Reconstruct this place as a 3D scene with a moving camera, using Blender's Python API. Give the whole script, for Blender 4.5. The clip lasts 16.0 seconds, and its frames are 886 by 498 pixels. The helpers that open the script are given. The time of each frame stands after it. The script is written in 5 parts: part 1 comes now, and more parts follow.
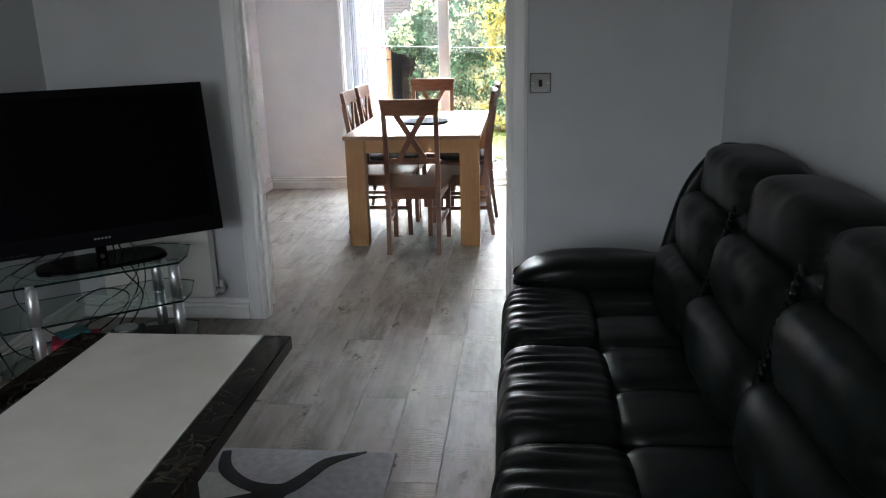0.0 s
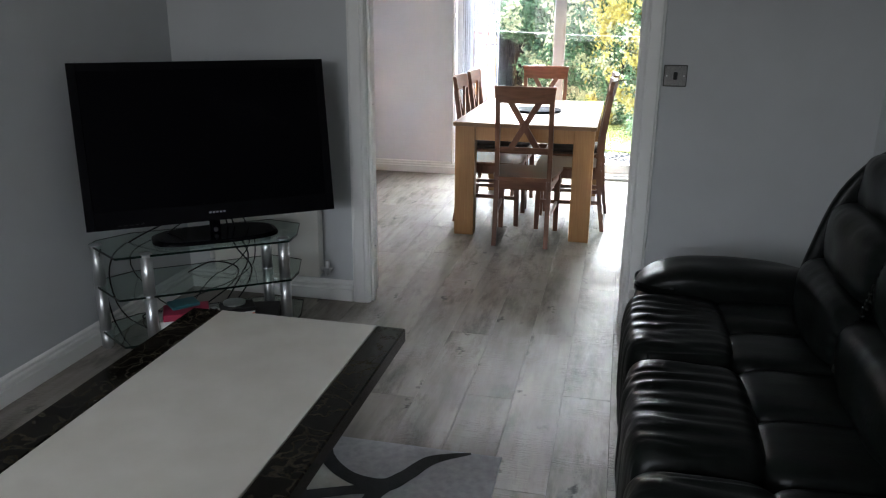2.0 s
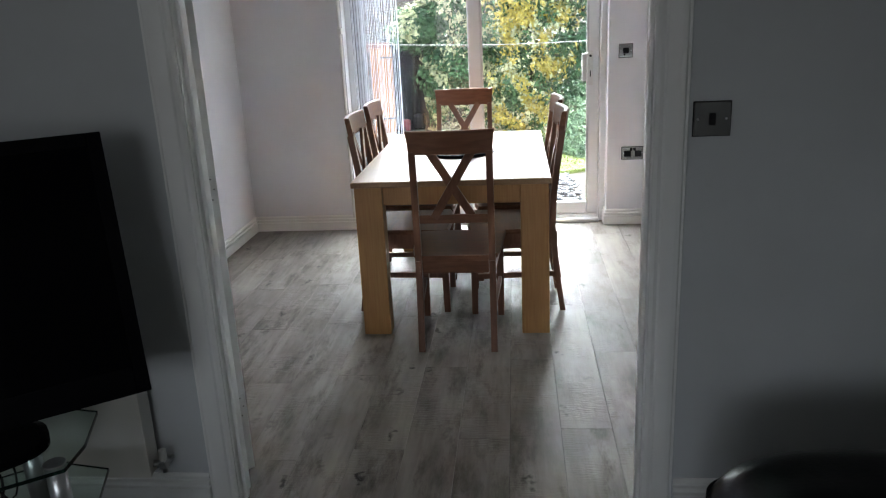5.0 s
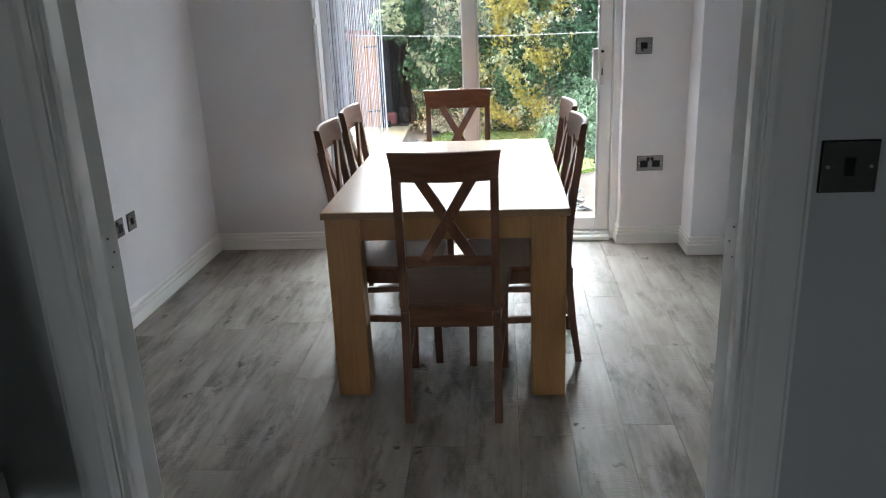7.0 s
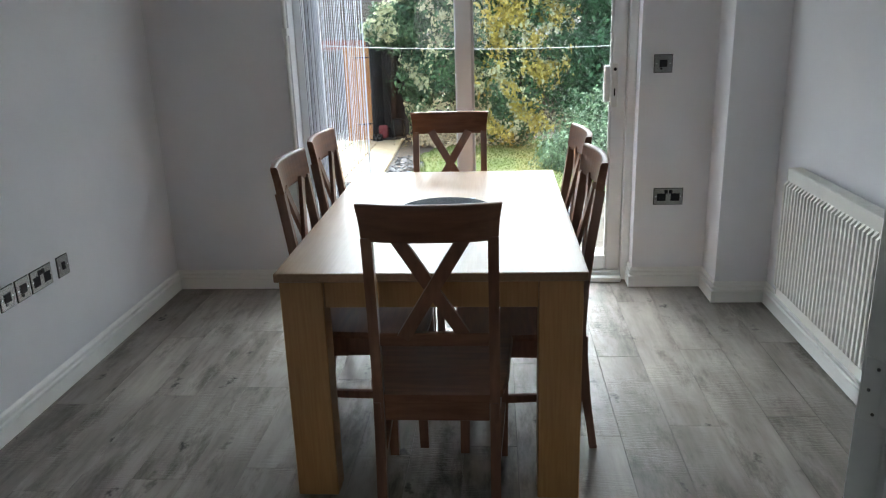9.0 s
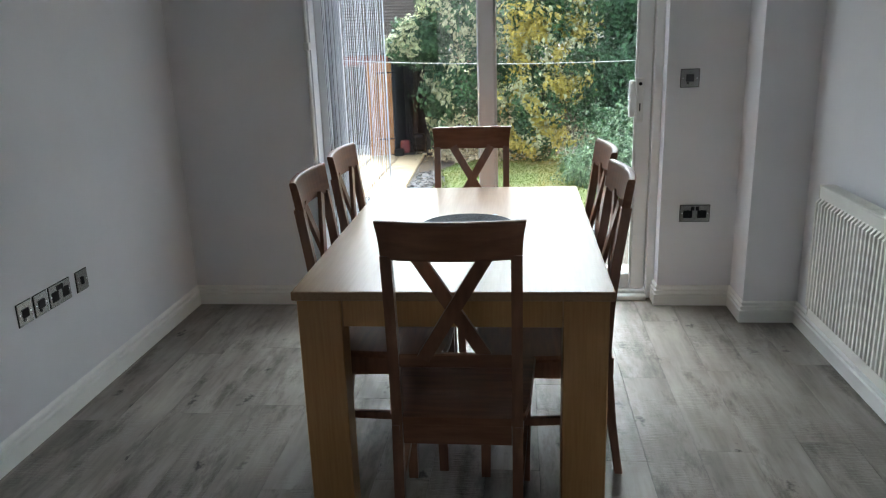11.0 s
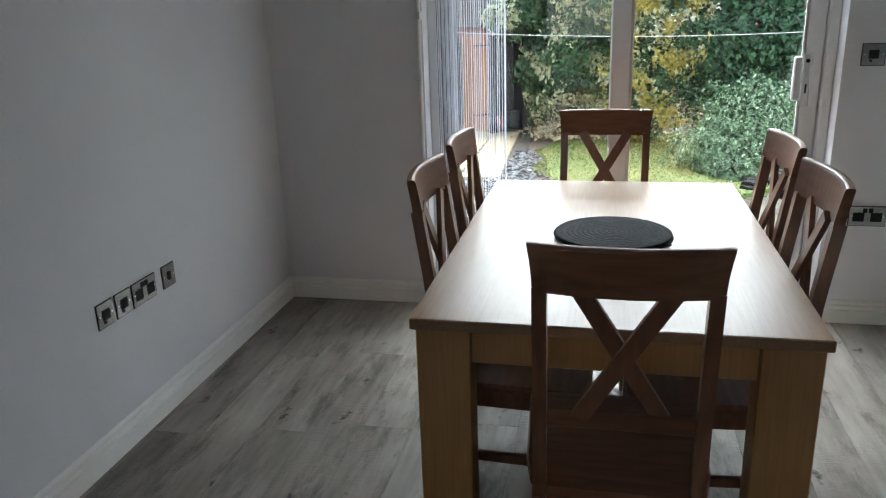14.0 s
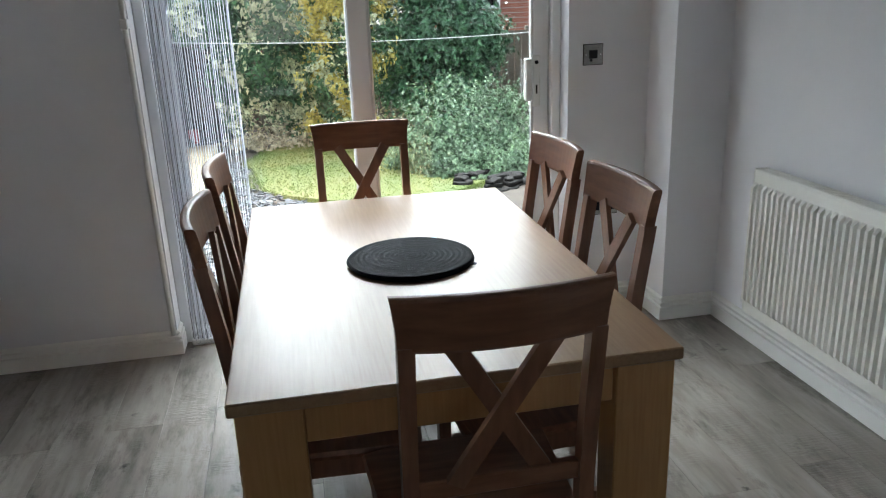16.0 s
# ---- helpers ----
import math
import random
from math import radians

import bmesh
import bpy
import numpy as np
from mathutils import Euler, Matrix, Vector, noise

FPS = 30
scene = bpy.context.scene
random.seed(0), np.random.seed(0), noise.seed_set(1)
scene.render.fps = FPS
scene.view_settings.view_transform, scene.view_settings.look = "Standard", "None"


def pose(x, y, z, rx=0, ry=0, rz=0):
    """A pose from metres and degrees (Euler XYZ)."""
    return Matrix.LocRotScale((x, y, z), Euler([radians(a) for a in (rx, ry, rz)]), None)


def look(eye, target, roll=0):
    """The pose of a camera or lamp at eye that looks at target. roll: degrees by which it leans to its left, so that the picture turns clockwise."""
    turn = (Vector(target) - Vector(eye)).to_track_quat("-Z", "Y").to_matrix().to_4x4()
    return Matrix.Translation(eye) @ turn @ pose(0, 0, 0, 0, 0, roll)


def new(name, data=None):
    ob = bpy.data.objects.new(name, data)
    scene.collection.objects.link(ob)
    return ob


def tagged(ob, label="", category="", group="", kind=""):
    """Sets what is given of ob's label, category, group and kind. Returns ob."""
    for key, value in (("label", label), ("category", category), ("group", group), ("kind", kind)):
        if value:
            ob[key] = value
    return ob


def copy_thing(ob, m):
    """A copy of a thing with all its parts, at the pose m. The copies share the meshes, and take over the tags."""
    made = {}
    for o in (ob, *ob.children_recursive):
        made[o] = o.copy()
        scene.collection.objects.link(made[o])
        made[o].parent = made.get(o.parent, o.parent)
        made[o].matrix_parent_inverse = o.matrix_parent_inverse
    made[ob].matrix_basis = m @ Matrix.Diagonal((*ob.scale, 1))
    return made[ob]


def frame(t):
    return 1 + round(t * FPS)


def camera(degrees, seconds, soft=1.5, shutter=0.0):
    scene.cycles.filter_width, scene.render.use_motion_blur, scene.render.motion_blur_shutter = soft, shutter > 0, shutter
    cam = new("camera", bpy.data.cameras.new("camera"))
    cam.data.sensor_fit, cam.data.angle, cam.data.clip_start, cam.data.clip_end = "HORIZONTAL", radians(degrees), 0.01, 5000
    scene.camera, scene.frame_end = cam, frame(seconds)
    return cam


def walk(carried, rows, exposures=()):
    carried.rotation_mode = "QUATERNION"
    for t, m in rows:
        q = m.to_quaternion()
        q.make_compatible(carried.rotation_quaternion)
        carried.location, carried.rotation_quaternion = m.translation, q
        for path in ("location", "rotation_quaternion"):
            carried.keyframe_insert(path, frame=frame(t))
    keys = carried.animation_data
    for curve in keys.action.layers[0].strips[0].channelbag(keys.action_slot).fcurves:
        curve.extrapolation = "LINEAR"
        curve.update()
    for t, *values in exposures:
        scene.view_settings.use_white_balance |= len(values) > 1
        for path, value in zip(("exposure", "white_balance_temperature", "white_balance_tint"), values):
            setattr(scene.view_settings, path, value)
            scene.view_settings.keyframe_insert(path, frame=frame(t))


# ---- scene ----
cam = camera(60.2, 16.0, 1.15)

PATH = [
    (0, (0.701, -3.63, 1.457), (0.501, -1.721, 0.894), -1.5),
    (0.5, (0.664, -3.634, 1.454), (0.398, -1.734, 0.889), -1.2),
    (1, (0.631, -3.635, 1.458), (0.267, -1.752, 0.89), -1.2),
    (1.5, (0.593, -3.627, 1.456), (0.188, -1.755, 0.88), -0.2),
    (2, (0.567, -3.513, 1.447), (0.145, -1.651, 0.852), 0.5),
    (2.5, (0.534, -3.31, 1.438), (0.09, -1.454, 0.84), 0.5),
    (3, (0.445, -3.058, 1.437), (0.04, -1.191, 0.845), -0.1),
    (3.5, (0.365, -2.798, 1.47), (0.051, -0.91, 0.892), -2.0),
    (4, (0.357, -2.515, 1.474), (0.052, -0.624, 0.901), -3.1),
    (4.5, (0.325, -2.259, 1.469), (0.096, -0.357, 0.896), -3.1),
    (7, (0.202, -1.322, 1.48), (0.042, 0.575, 0.869), -2.4),
    (7.5, (0.229, -1.165, 1.467), (0.049, 0.734, 0.866), -2.2),
    (8, (0.24, -1.003, 1.454), (0.041, 0.891, 0.841), -1.6),
    (8.5, (0.19, -0.818, 1.453), (0.03, 1.081, 0.847), -1.3),
    (9, (0.184, -0.718, 1.477), (0.04, 1.188, 0.888), -1.8),
    (11.5, (0.177, -0.621, 1.469), (-0.073, 1.288, 0.929), -2.0),
    (12, (0.238, -0.526, 1.469), (-0.428, 1.29, 0.96), -2.1),
    (12.5, (0.231, -0.483, 1.464), (-0.654, 1.23, 0.935), -1.9),
    (13, (0.166, -0.425, 1.457), (-0.662, 1.312, 0.91), -0.7),
    (13.5, (0.042, -0.355, 1.467), (-0.553, 1.464, 0.887), -1.5),
    (14, (-0.04, -0.221, 1.452), (-0.45, 1.639, 0.844), -1.9),
    (14.5, (-0.088, -0.085, 1.451), (-0.334, 1.8, 0.83), -1.9),
    (15, (-0.2, -0.001, 1.457), (-0.141, 1.893, 0.818), -2.1),
    (15.5, (-0.282, 0.03, 1.462), (0.011, 1.897, 0.807), -2.0),
    (16, (-0.306, 0.057, 1.46), (0.051, 1.924, 0.837), -2.2),
]
EXPOSURE = [(0, 4.05, 6500, 14), (3, 4.05, 6500, 14), (4.5, 3.43, 6500, 13), (7, 2.9, 6450, 12), (8, 2.62, 6450, 11), (9, 2.5, 6400, 10), (11.5, 2.26, 6400, 9), (12.5, 2.1, 6500, 9), (13.4, 2.14, 6500, 10), (14.5, 2.36, 6450, 10), (16, 2.36, 6450, 10)]
walk(cam, [(t, look(eye, target, roll)) for t, eye, target, roll in PATH], EXPOSURE)

# ---- world and sun: overcast daylight over the garden ----
world = bpy.data.worlds.new("overcast_sky")
scene.world = world
world.use_nodes = True
wn = world.node_tree.nodes
wl = world.node_tree.links
sky = wn.new("ShaderNodeTexSky")
sky.sky_type = 'NISHITA'
sky.sun_disc = False
sky.sun_elevation = radians(48)
sky.sun_rotation = radians(-4)
sky.air_density = 1.0
sky.dust_density = 8.0
hsv = wn.new("ShaderNodeHueSaturation")
hsv.inputs["Saturation"].default_value = 0.25
wl.new(sky.outputs[0], hsv.inputs["Color"])
cloud = wn.new("ShaderNodeMixRGB")
cloud.blend_type = 'MULTIPLY'
cloud.inputs["Fac"].default_value = 1.0
cloud.inputs["Color2"].default_value = (0.845, 0.94, 1.0, 1)
wl.new(hsv.outputs[0], cloud.inputs["Color1"])
wl.new(cloud.outputs[0], wn["Background"].inputs["Color"])
wn["Background"].inputs["Strength"].default_value = 0.15

sun_data = bpy.data.lights.new("sun", 'SUN')
sun_data.energy = 1.2
sun_data.angle = radians(65)
sun_data.color = (0.81, 0.92, 1.0)
sun = new("sun", sun_data)
sun.matrix_world = look((-0.8, 16, 12), (0, 5, 0))

# front window of the lounge, behind the walk: daylight through a blind
win_data = bpy.data.lights.new("lounge_window_daylight", 'AREA')
win_data.shape = 'RECTANGLE'
win_data.size, win_data.size_y = 1.58, 1.18
win_data.energy = 1.3
win_data.color = (0.97, 1.0, 0.985)
win_lamp = new("lounge_window_daylight", win_data)
win_lamp.matrix_world = look((-0.75, -5.02, 1.5), (-1.6, 0, 1.0))


# ---- materials ----
def mat(name, c1, c2=None, rough=0.6, metal=0.0, scale=8.0, stretch=(1, 1, 1), bump=0.0, bscale=None, spec=0.5,
        rvar=0.0, detail=6.0, ramp=(0.3, 0.7), coat=0.0, island=0.0, obrand=0.0, jitter=False):
    m = bpy.data.materials.new(name)
    m.use_nodes = True
    n, l = m.node_tree.nodes, m.node_tree.links
    p = n["Principled BSDF"]
    p.inputs["Metallic"].default_value = metal
    p.inputs["Roughness"].default_value = rough
    p.inputs["Specular IOR Level"].default_value = spec
    p.inputs["Coat Weight"].default_value = coat
    tc = n.new("ShaderNodeTexCoord")
    mp = n.new("ShaderNodeMapping")
    mp.inputs["Scale"].default_value = stretch
    l.new(tc.outputs["Object"], mp.inputs["Vector"])
    vec = mp.outputs[0]
    if jitter:
        oi = n.new("ShaderNodeObjectInfo")
        sc = n.new("ShaderNodeVectorMath")
        sc.operation = 'SCALE'
        sc.inputs[0].default_value = (37.0, 91.0, 53.0)
        l.new(oi.outputs["Random"], sc.inputs["Scale"])
        ad = n.new("ShaderNodeVectorMath")
        l.new(mp.outputs[0], ad.inputs[0])
        l.new(sc.outputs[0], ad.inputs[1])
        vec = ad.outputs[0]
    nz = n.new("ShaderNodeTexNoise")
    nz.inputs["Scale"].default_value = scale
    nz.inputs["Detail"].default_value = detail
    l.new(vec, nz.inputs["Vector"])
    cr = n.new("ShaderNodeValToRGB")
    cr.color_ramp.elements[0].position, cr.color_ramp.elements[1].position = ramp
    cr.color_ramp.elements[0].color = (*c1, 1)
    cr.color_ramp.elements[1].color = (*(c2 or [min(1, v * 1.15) for v in c1]), 1)
    l.new(nz.outputs["Fac"], cr.inputs["Fac"])
    col = cr.outputs["Color"]
    if island or obrand:
        hs = n.new("ShaderNodeHueSaturation")
        mr = n.new("ShaderNodeMapRange")
        a = island or obrand
        mr.inputs["To Min"].default_value, mr.inputs["To Max"].default_value = 1 - a, 1 + a
        src = n.new("ShaderNodeNewGeometry").outputs["Random Per Island"] if island else n.new("ShaderNodeObjectInfo").outputs["Random"]
        l.new(src, mr.inputs["Value"])
        l.new(mr.outputs[0], hs.inputs["Value"])
        l.new(col, hs.inputs["Color"])
        col = hs.outputs["Color"]
    l.new(col, p.inputs["Base Color"])
    if rvar:
        rr = n.new("ShaderNodeMapRange")
        rr.inputs["To Min"].default_value, rr.inputs["To Max"].default_value = max(0.02, rough - rvar), min(1, rough + rvar)
        l.new(nz.outputs["Fac"], rr.inputs["Value"])
        l.new(rr.outputs[0], p.inputs["Roughness"])
    if bump:
        nb = n.new("ShaderNodeTexNoise")
        nb.inputs["Scale"].default_value = bscale or scale * 4
        nb.inputs["Detail"].default_value = 4
        l.new(vec, nb.inputs["Vector"])
        b = n.new("ShaderNodeBump")
        b.inputs["Strength"].default_value = bump
        b.inputs["Distance"].default_value = 0.004
        l.new(nb.outputs["Fac"], b.inputs["Height"])
        l.new(b.outputs[0], p.inputs["Normal"])
    return m


def glass(name, tint, rough=0.0):
    m = bpy.data.materials.new(name)
    m.use_nodes = True
    p = m.node_tree.nodes["Principled BSDF"]
    p.inputs["Base Color"].default_value = (*tint, 1)
    p.inputs["Transmission Weight"].default_value = 1.0
    p.inputs["Roughness"].default_value = rough
    p.inputs["IOR"].default_value = 1.45
    return m


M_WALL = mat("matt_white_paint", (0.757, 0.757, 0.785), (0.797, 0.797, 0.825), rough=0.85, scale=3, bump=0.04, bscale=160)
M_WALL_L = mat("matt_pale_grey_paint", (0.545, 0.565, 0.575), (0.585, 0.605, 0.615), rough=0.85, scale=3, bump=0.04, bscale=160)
M_CEIL = mat("ceiling_paint", (0.76, 0.76, 0.75), (0.8, 0.8, 0.79), rough=0.9, scale=4, bump=0.03, bscale=120)
M_GLOSS = mat("white_gloss_paint", (0.83, 0.83, 0.81), (0.87, 0.87, 0.85), rough=0.38, scale=5, bump=0.03, bscale=60)
M_UPVC = mat("white_plastic_frame", (0.78, 0.79, 0.80), (0.82, 0.83, 0.84), rough=0.3, scale=4)
M_OAK = mat("light_oak_veneer", (0.35, 0.172, 0.060), (0.42, 0.222, 0.085), rough=0.40, scale=5, stretch=(22, 22, 1.2), bump=0.06, bscale=14, rvar=0.06)
M_OAKTOP = mat("light_oak_tabletop", (0.262, 0.157, 0.088), (0.308, 0.193, 0.112), rough=0.33, spec=0.24, scale=5, stretch=(24, 1.2, 24), bump=0.01, bscale=14)
M_PINE = mat("stained_pine", (0.145, 0.062, 0.034), (0.22, 0.10, 0.055), rough=0.36, coat=0.12, scale=4, stretch=(14, 14, 1.6), bump=0.05, bscale=12, rvar=0.08, jitter=True)
M_PINEX = mat("stained_pine_cross_grain", (0.14, 0.059, 0.032), (0.215, 0.097, 0.053), rough=0.42, spec=0.28, coat=0.03, scale=4, stretch=(1.6, 14, 14), bump=0.05, bscale=12, rvar=0.08, jitter=True)
M_CUSH = mat("dark_brown_seat_pad", (0.022, 0.016, 0.013), (0.045, 0.034, 0.028), rough=0.75, scale=30, bump=0.15, bscale=300)
M_LEATHER = mat("black_leather", (0.003, 0.004, 0.004), (0.007, 0.009, 0.008), rough=0.32, scale=30, bump=0.12, bscale=110, rvar=0.03, spec=0.15)
M_TVB = mat("gloss_black_plastic", (0.003, 0.003, 0.004), (0.005, 0.005, 0.006), rough=0.2, scale=10, spec=0.07)
M_SCREEN = mat("switched_off_screen", (0.002, 0.002, 0.003), (0.003, 0.003, 0.004), rough=0.4, scale=5, spec=0.015)
M_STEEL = mat("brushed_chrome", (0.60, 0.61, 0.62), (0.72, 0.73, 0.74), rough=0.36, metal=0.95, scale=40, stretch=(1, 1, 0.1), rvar=0.08)
M_NICKEL = mat("brushed_nickel_plate", (0.28, 0.276, 0.268), (0.42, 0.415, 0.40), rough=0.24, metal=1.0, scale=6, rvar=0.08)
M_CHROME = mat("dark_reflecting_chrome", (0.30, 0.30, 0.30), (0.38, 0.38, 0.38), rough=0.14, metal=1.0, scale=12)
M_BLACK = mat("black_plastic", (0.010, 0.010, 0.011), (0.017, 0.017, 0.018), rough=0.45, scale=20, spec=0.2)
M_CREAM = mat("cream_marble", (0.62, 0.59, 0.525), (0.68, 0.65, 0.59), rough=0.2, scale=9, rvar=0.05, ramp=(0.35, 0.75))
M_WHITEP = mat("white_plastic", (0.72, 0.72, 0.7), (0.78, 0.78, 0.76), rough=0.4, scale=10)
M_RED = mat("crimson_card", (0.35, 0.02, 0.06), (0.45, 0.03, 0.08), rough=0.5, scale=10)
M_ORANGE = mat("orange_red_card", (0.55, 0.07, 0.03), (0.62, 0.09, 0.04), rough=0.5, scale=10)
M_TEAL = mat("teal_plastic", (0.02, 0.10, 0.12), (0.03, 0.14, 0.16), rough=0.4, scale=10)
M_MAT = mat("woven_black_placemat", (0.005, 0.006, 0.009), (0.013, 0.014, 0.019), rough=0.75, scale=60, bump=0.3, bscale=300, spec=0.06)
M_STRING = mat("silver_grey_string", (0.42, 0.43, 0.48), (0.64, 0.65, 0.70), rough=0.5, scale=60, stretch=(1, 1, 0.4), jitter=True)
M_STRINGW = mat("white_lurex_string", (0.66, 0.67, 0.70), (0.82, 0.83, 0.85), rough=0.45, scale=60, stretch=(1, 1, 0.4), jitter=True)
M_STRINGD = mat("dark_grey_string", (0.03, 0.03, 0.035), (0.09, 0.09, 0.1), rough=0.5, scale=60, stretch=(1, 1, 0.4), jitter=True)


def thin_cloth(m, k):
    """Lets part of the light through a thread."""
    n, l = m.node_tree.nodes, m.node_tree.links
    p = n["Principled BSDF"]
    tr = n.new("ShaderNodeBsdfTranslucent")
    l.new(p.inputs["Base Color"].links[0].from_socket, tr.inputs["Color"])
    mx = n.new("ShaderNodeMixShader")
    mx.inputs[0].default_value = k
    l.new(p.outputs[0], mx.inputs[1])
    l.new(tr.outputs[0], mx.inputs[2])
    l.new(mx.outputs[0], n["Material Output"].inputs["Surface"])


for m_ in (M_STRING, M_STRINGW):
    thin_cloth(m_, 0.7)
M_GLASS = glass("clear_glazing", (0.97, 0.985, 0.975))
M_TGLASS = glass("toughened_shelf_glass", (0.80, 0.93, 0.89))
M_GEDGE = mat("dark_green_glass_edge", (0.004, 0.012, 0.010), (0.01, 0.025, 0.02), rough=0.1, scale=10)


def marble(name):
    m = mat(name, (0.005, 0.004, 0.003), (0.035, 0.03, 0.022), rough=0.12, scale=9, ramp=(0.42, 0.8), rvar=0.05, spec=0.16)
    n, l = m.node_tree.nodes, m.node_tree.links
    p = n["Principled BSDF"]
    old = p.inputs["Base Color"].links[0].from_socket
    tc = n.new("ShaderNodeTexCoord")
    dn = n.new("ShaderNodeTexNoise")
    dn.inputs["Scale"].default_value = 4
    dn.inputs["Detail"].default_value = 5
    l.new(tc.outputs["Object"], dn.inputs["Vector"])
    mx = n.new("ShaderNodeVectorMath")
    mx.operation = 'MULTIPLY_ADD'
    mx.inputs[1].default_value = (0.55, 0.55, 0.55)
    l.new(dn.outputs["Color"], mx.inputs[0])
    l.new(tc.outputs["Object"], mx.inputs[2])
    vo = n.new("ShaderNodeTexVoronoi")
    vo.feature = 'DISTANCE_TO_EDGE'
    vo.inputs["Scale"].default_value = 12
    l.new(mx.outputs[0], vo.inputs["Vector"])
    cr = n.new("ShaderNodeValToRGB")
    cr.color_ramp.elements[0].position, cr.color_ramp.elements[1].position = 0.0, 0.06
    cr.color_ramp.elements[0].color, cr.color_ramp.elements[1].color = (1, 1, 1, 1), (0, 0, 0, 1)
    l.new(vo.outputs["Distance"], cr.inputs["Fac"])
    mul = n.new("ShaderNodeMath")
    mul.operation = 'MULTIPLY'
    l.new(cr.outputs["Color"], mul.inputs[0])
    l.new(dn.outputs["Fac"], mul.inputs[1])
    mix = n.new("ShaderNodeMixRGB")
    mix.inputs["Color2"].default_value = (0.085, 0.072, 0.050, 1)
    l.new(mul.outputs[0], mix.inputs["Fac"])
    l.new(old, mix.inputs["Color1"])
    l.new(mix.outputs[0], p.inputs["Base Color"])
    return m


M_MARBLE = marble("dark_emperador_marble")


def plank_material():
    m = mat("grey_oak_laminate", (0.195, 0.172, 0.150), (0.345, 0.311, 0.277), rough=0.45, spec=0.27, scale=2.6, stretch=(3.2, 0.9, 5), ramp=(0.32, 0.66),
            bump=0.5, bscale=9, rvar=0.12, detail=9, obrand=0.13, jitter=True)
    n, l = m.node_tree.nodes, m.node_tree.links
    p = n["Principled BSDF"]
    old = p.inputs["Base Color"].links[0].from_socket
    tc = n.new("ShaderNodeTexCoord")
    oi = n.new("ShaderNodeObjectInfo")
    sc = n.new("ShaderNodeVectorMath")
    sc.operation = 'SCALE'
    sc.inputs[0].default_value = (11.0, 43.0, 7.0)
    l.new(oi.outputs["Random"], sc.inputs["Scale"])
    ad = n.new("ShaderNodeVectorMath")
    l.new(tc.outputs["Object"], ad.inputs[0])
    l.new(sc.outputs[0], ad.inputs[1])
    # knots and dark flecks
    wob = n.new("ShaderNodeTexNoise")
    wob.inputs["Scale"].default_value = 26
    wob.inputs["Detail"].default_value = 4
    l.new(ad.outputs[0], wob.inputs["Vector"])
    wm = n.new("ShaderNodeVectorMath")
    wm.operation = 'MULTIPLY_ADD'
    wm.inputs[1].default_value = (0.09, 0.22, 0.0)
    l.new(wob.outputs["Color"], wm.inputs[0])
    l.new(ad.outputs[0], wm.inputs[2])
    mp = n.new("ShaderNodeMapping")
    mp.inputs["Scale"].default_value = (6.0, 2.8, 1)
    l.new(wm.outputs[0], mp.inputs["Vector"])
    vo = n.new("ShaderNodeTexVoronoi")
    vo.voronoi_dimensions = '2D'
    vo.inputs["Scale"].default_value = 1.1
    l.new(mp.outputs[0], vo.inputs["Vector"])
    cr = n.new("ShaderNodeValToRGB")
    cr.color_ramp.elements[0].position, cr.color_ramp.elements[1].position = 0.025, 0.12
    cr.color_ramp.elements[0].color, cr.color_ramp.elements[1].color = (0.95, 0.95, 0.95, 1), (0, 0, 0, 1)
    l.new(vo.outputs["Distance"], cr.inputs["Fac"])
    some = n.new("ShaderNodeSeparateColor")
    l.new(vo.outputs["Color"], some.inputs[0])
    pick = n.new("ShaderNodeMapRange")
    pick.inputs["From Min"].default_value, pick.inputs["From Max"].default_value = 0.38, 0.85
    l.new(some.outputs[0], pick.inputs["Value"])
    knot = n.new("ShaderNodeMath")
    knot.operation = 'MULTIPLY'
    l.new(cr.outputs[0], knot.inputs[0])
    l.new(pick.outputs[0], knot.inputs[1])
    # long pale and dark streaks
    mp2 = n.new("ShaderNodeMapping")
    mp2.inputs["Scale"].default_value = (26, 2.4, 1)
    l.new(ad.outputs[0], mp2.inputs["Vector"])
    nz = n.new("ShaderNodeTexNoise")
    nz.inputs["Scale"].default_value = 1.6
    nz.inputs["Detail"].default_value = 8
    l.new(mp2.outputs[0], nz.inputs["Vector"])
    cr2 = n.new("ShaderNodeValToRGB")
    cr2.color_ramp.elements[0].position, cr2.color_ramp.elements[1].position = 0.36, 0.56
    cr2.color_ramp.elements[0].color, cr2.color_ramp.elements[1].color = (0.45, 0.43, 0.41, 1), (1.0, 1.0, 1.0, 1)
    l.new(nz.outputs["Fac"], cr2.inputs["Fac"])
    mu = n.new("ShaderNodeMixRGB")
    mu.blend_type = 'MULTIPLY'
    mu.inputs["Fac"].default_value = 0.27
    l.new(old, mu.inputs["Color1"])
    l.new(cr2.outputs[0], mu.inputs["Color2"])
    mp4 = n.new("ShaderNodeMapping")
    mp4.inputs["Scale"].default_value = (4.6, 1.25, 1)
    l.new(ad.outputs[0], mp4.inputs["Vector"])
    sm = n.new("ShaderNodeTexNoise")
    sm.inputs["Scale"].default_value = 1.5
    sm.inputs["Detail"].default_value = 10
    sm.inputs["Roughness"].default_value = 0.72
    l.new(mp4.outputs[0], sm.inputs["Vector"])
    cr3 = n.new("ShaderNodeValToRGB")
    cr3.color_ramp.elements[0].position, cr3.color_ramp.elements[1].position = 0.505, 0.66
    cr3.color_ramp.elements[0].color, cr3.color_ramp.elements[1].color = (0, 0, 0, 1), (0.8, 0.8, 0.8, 1)
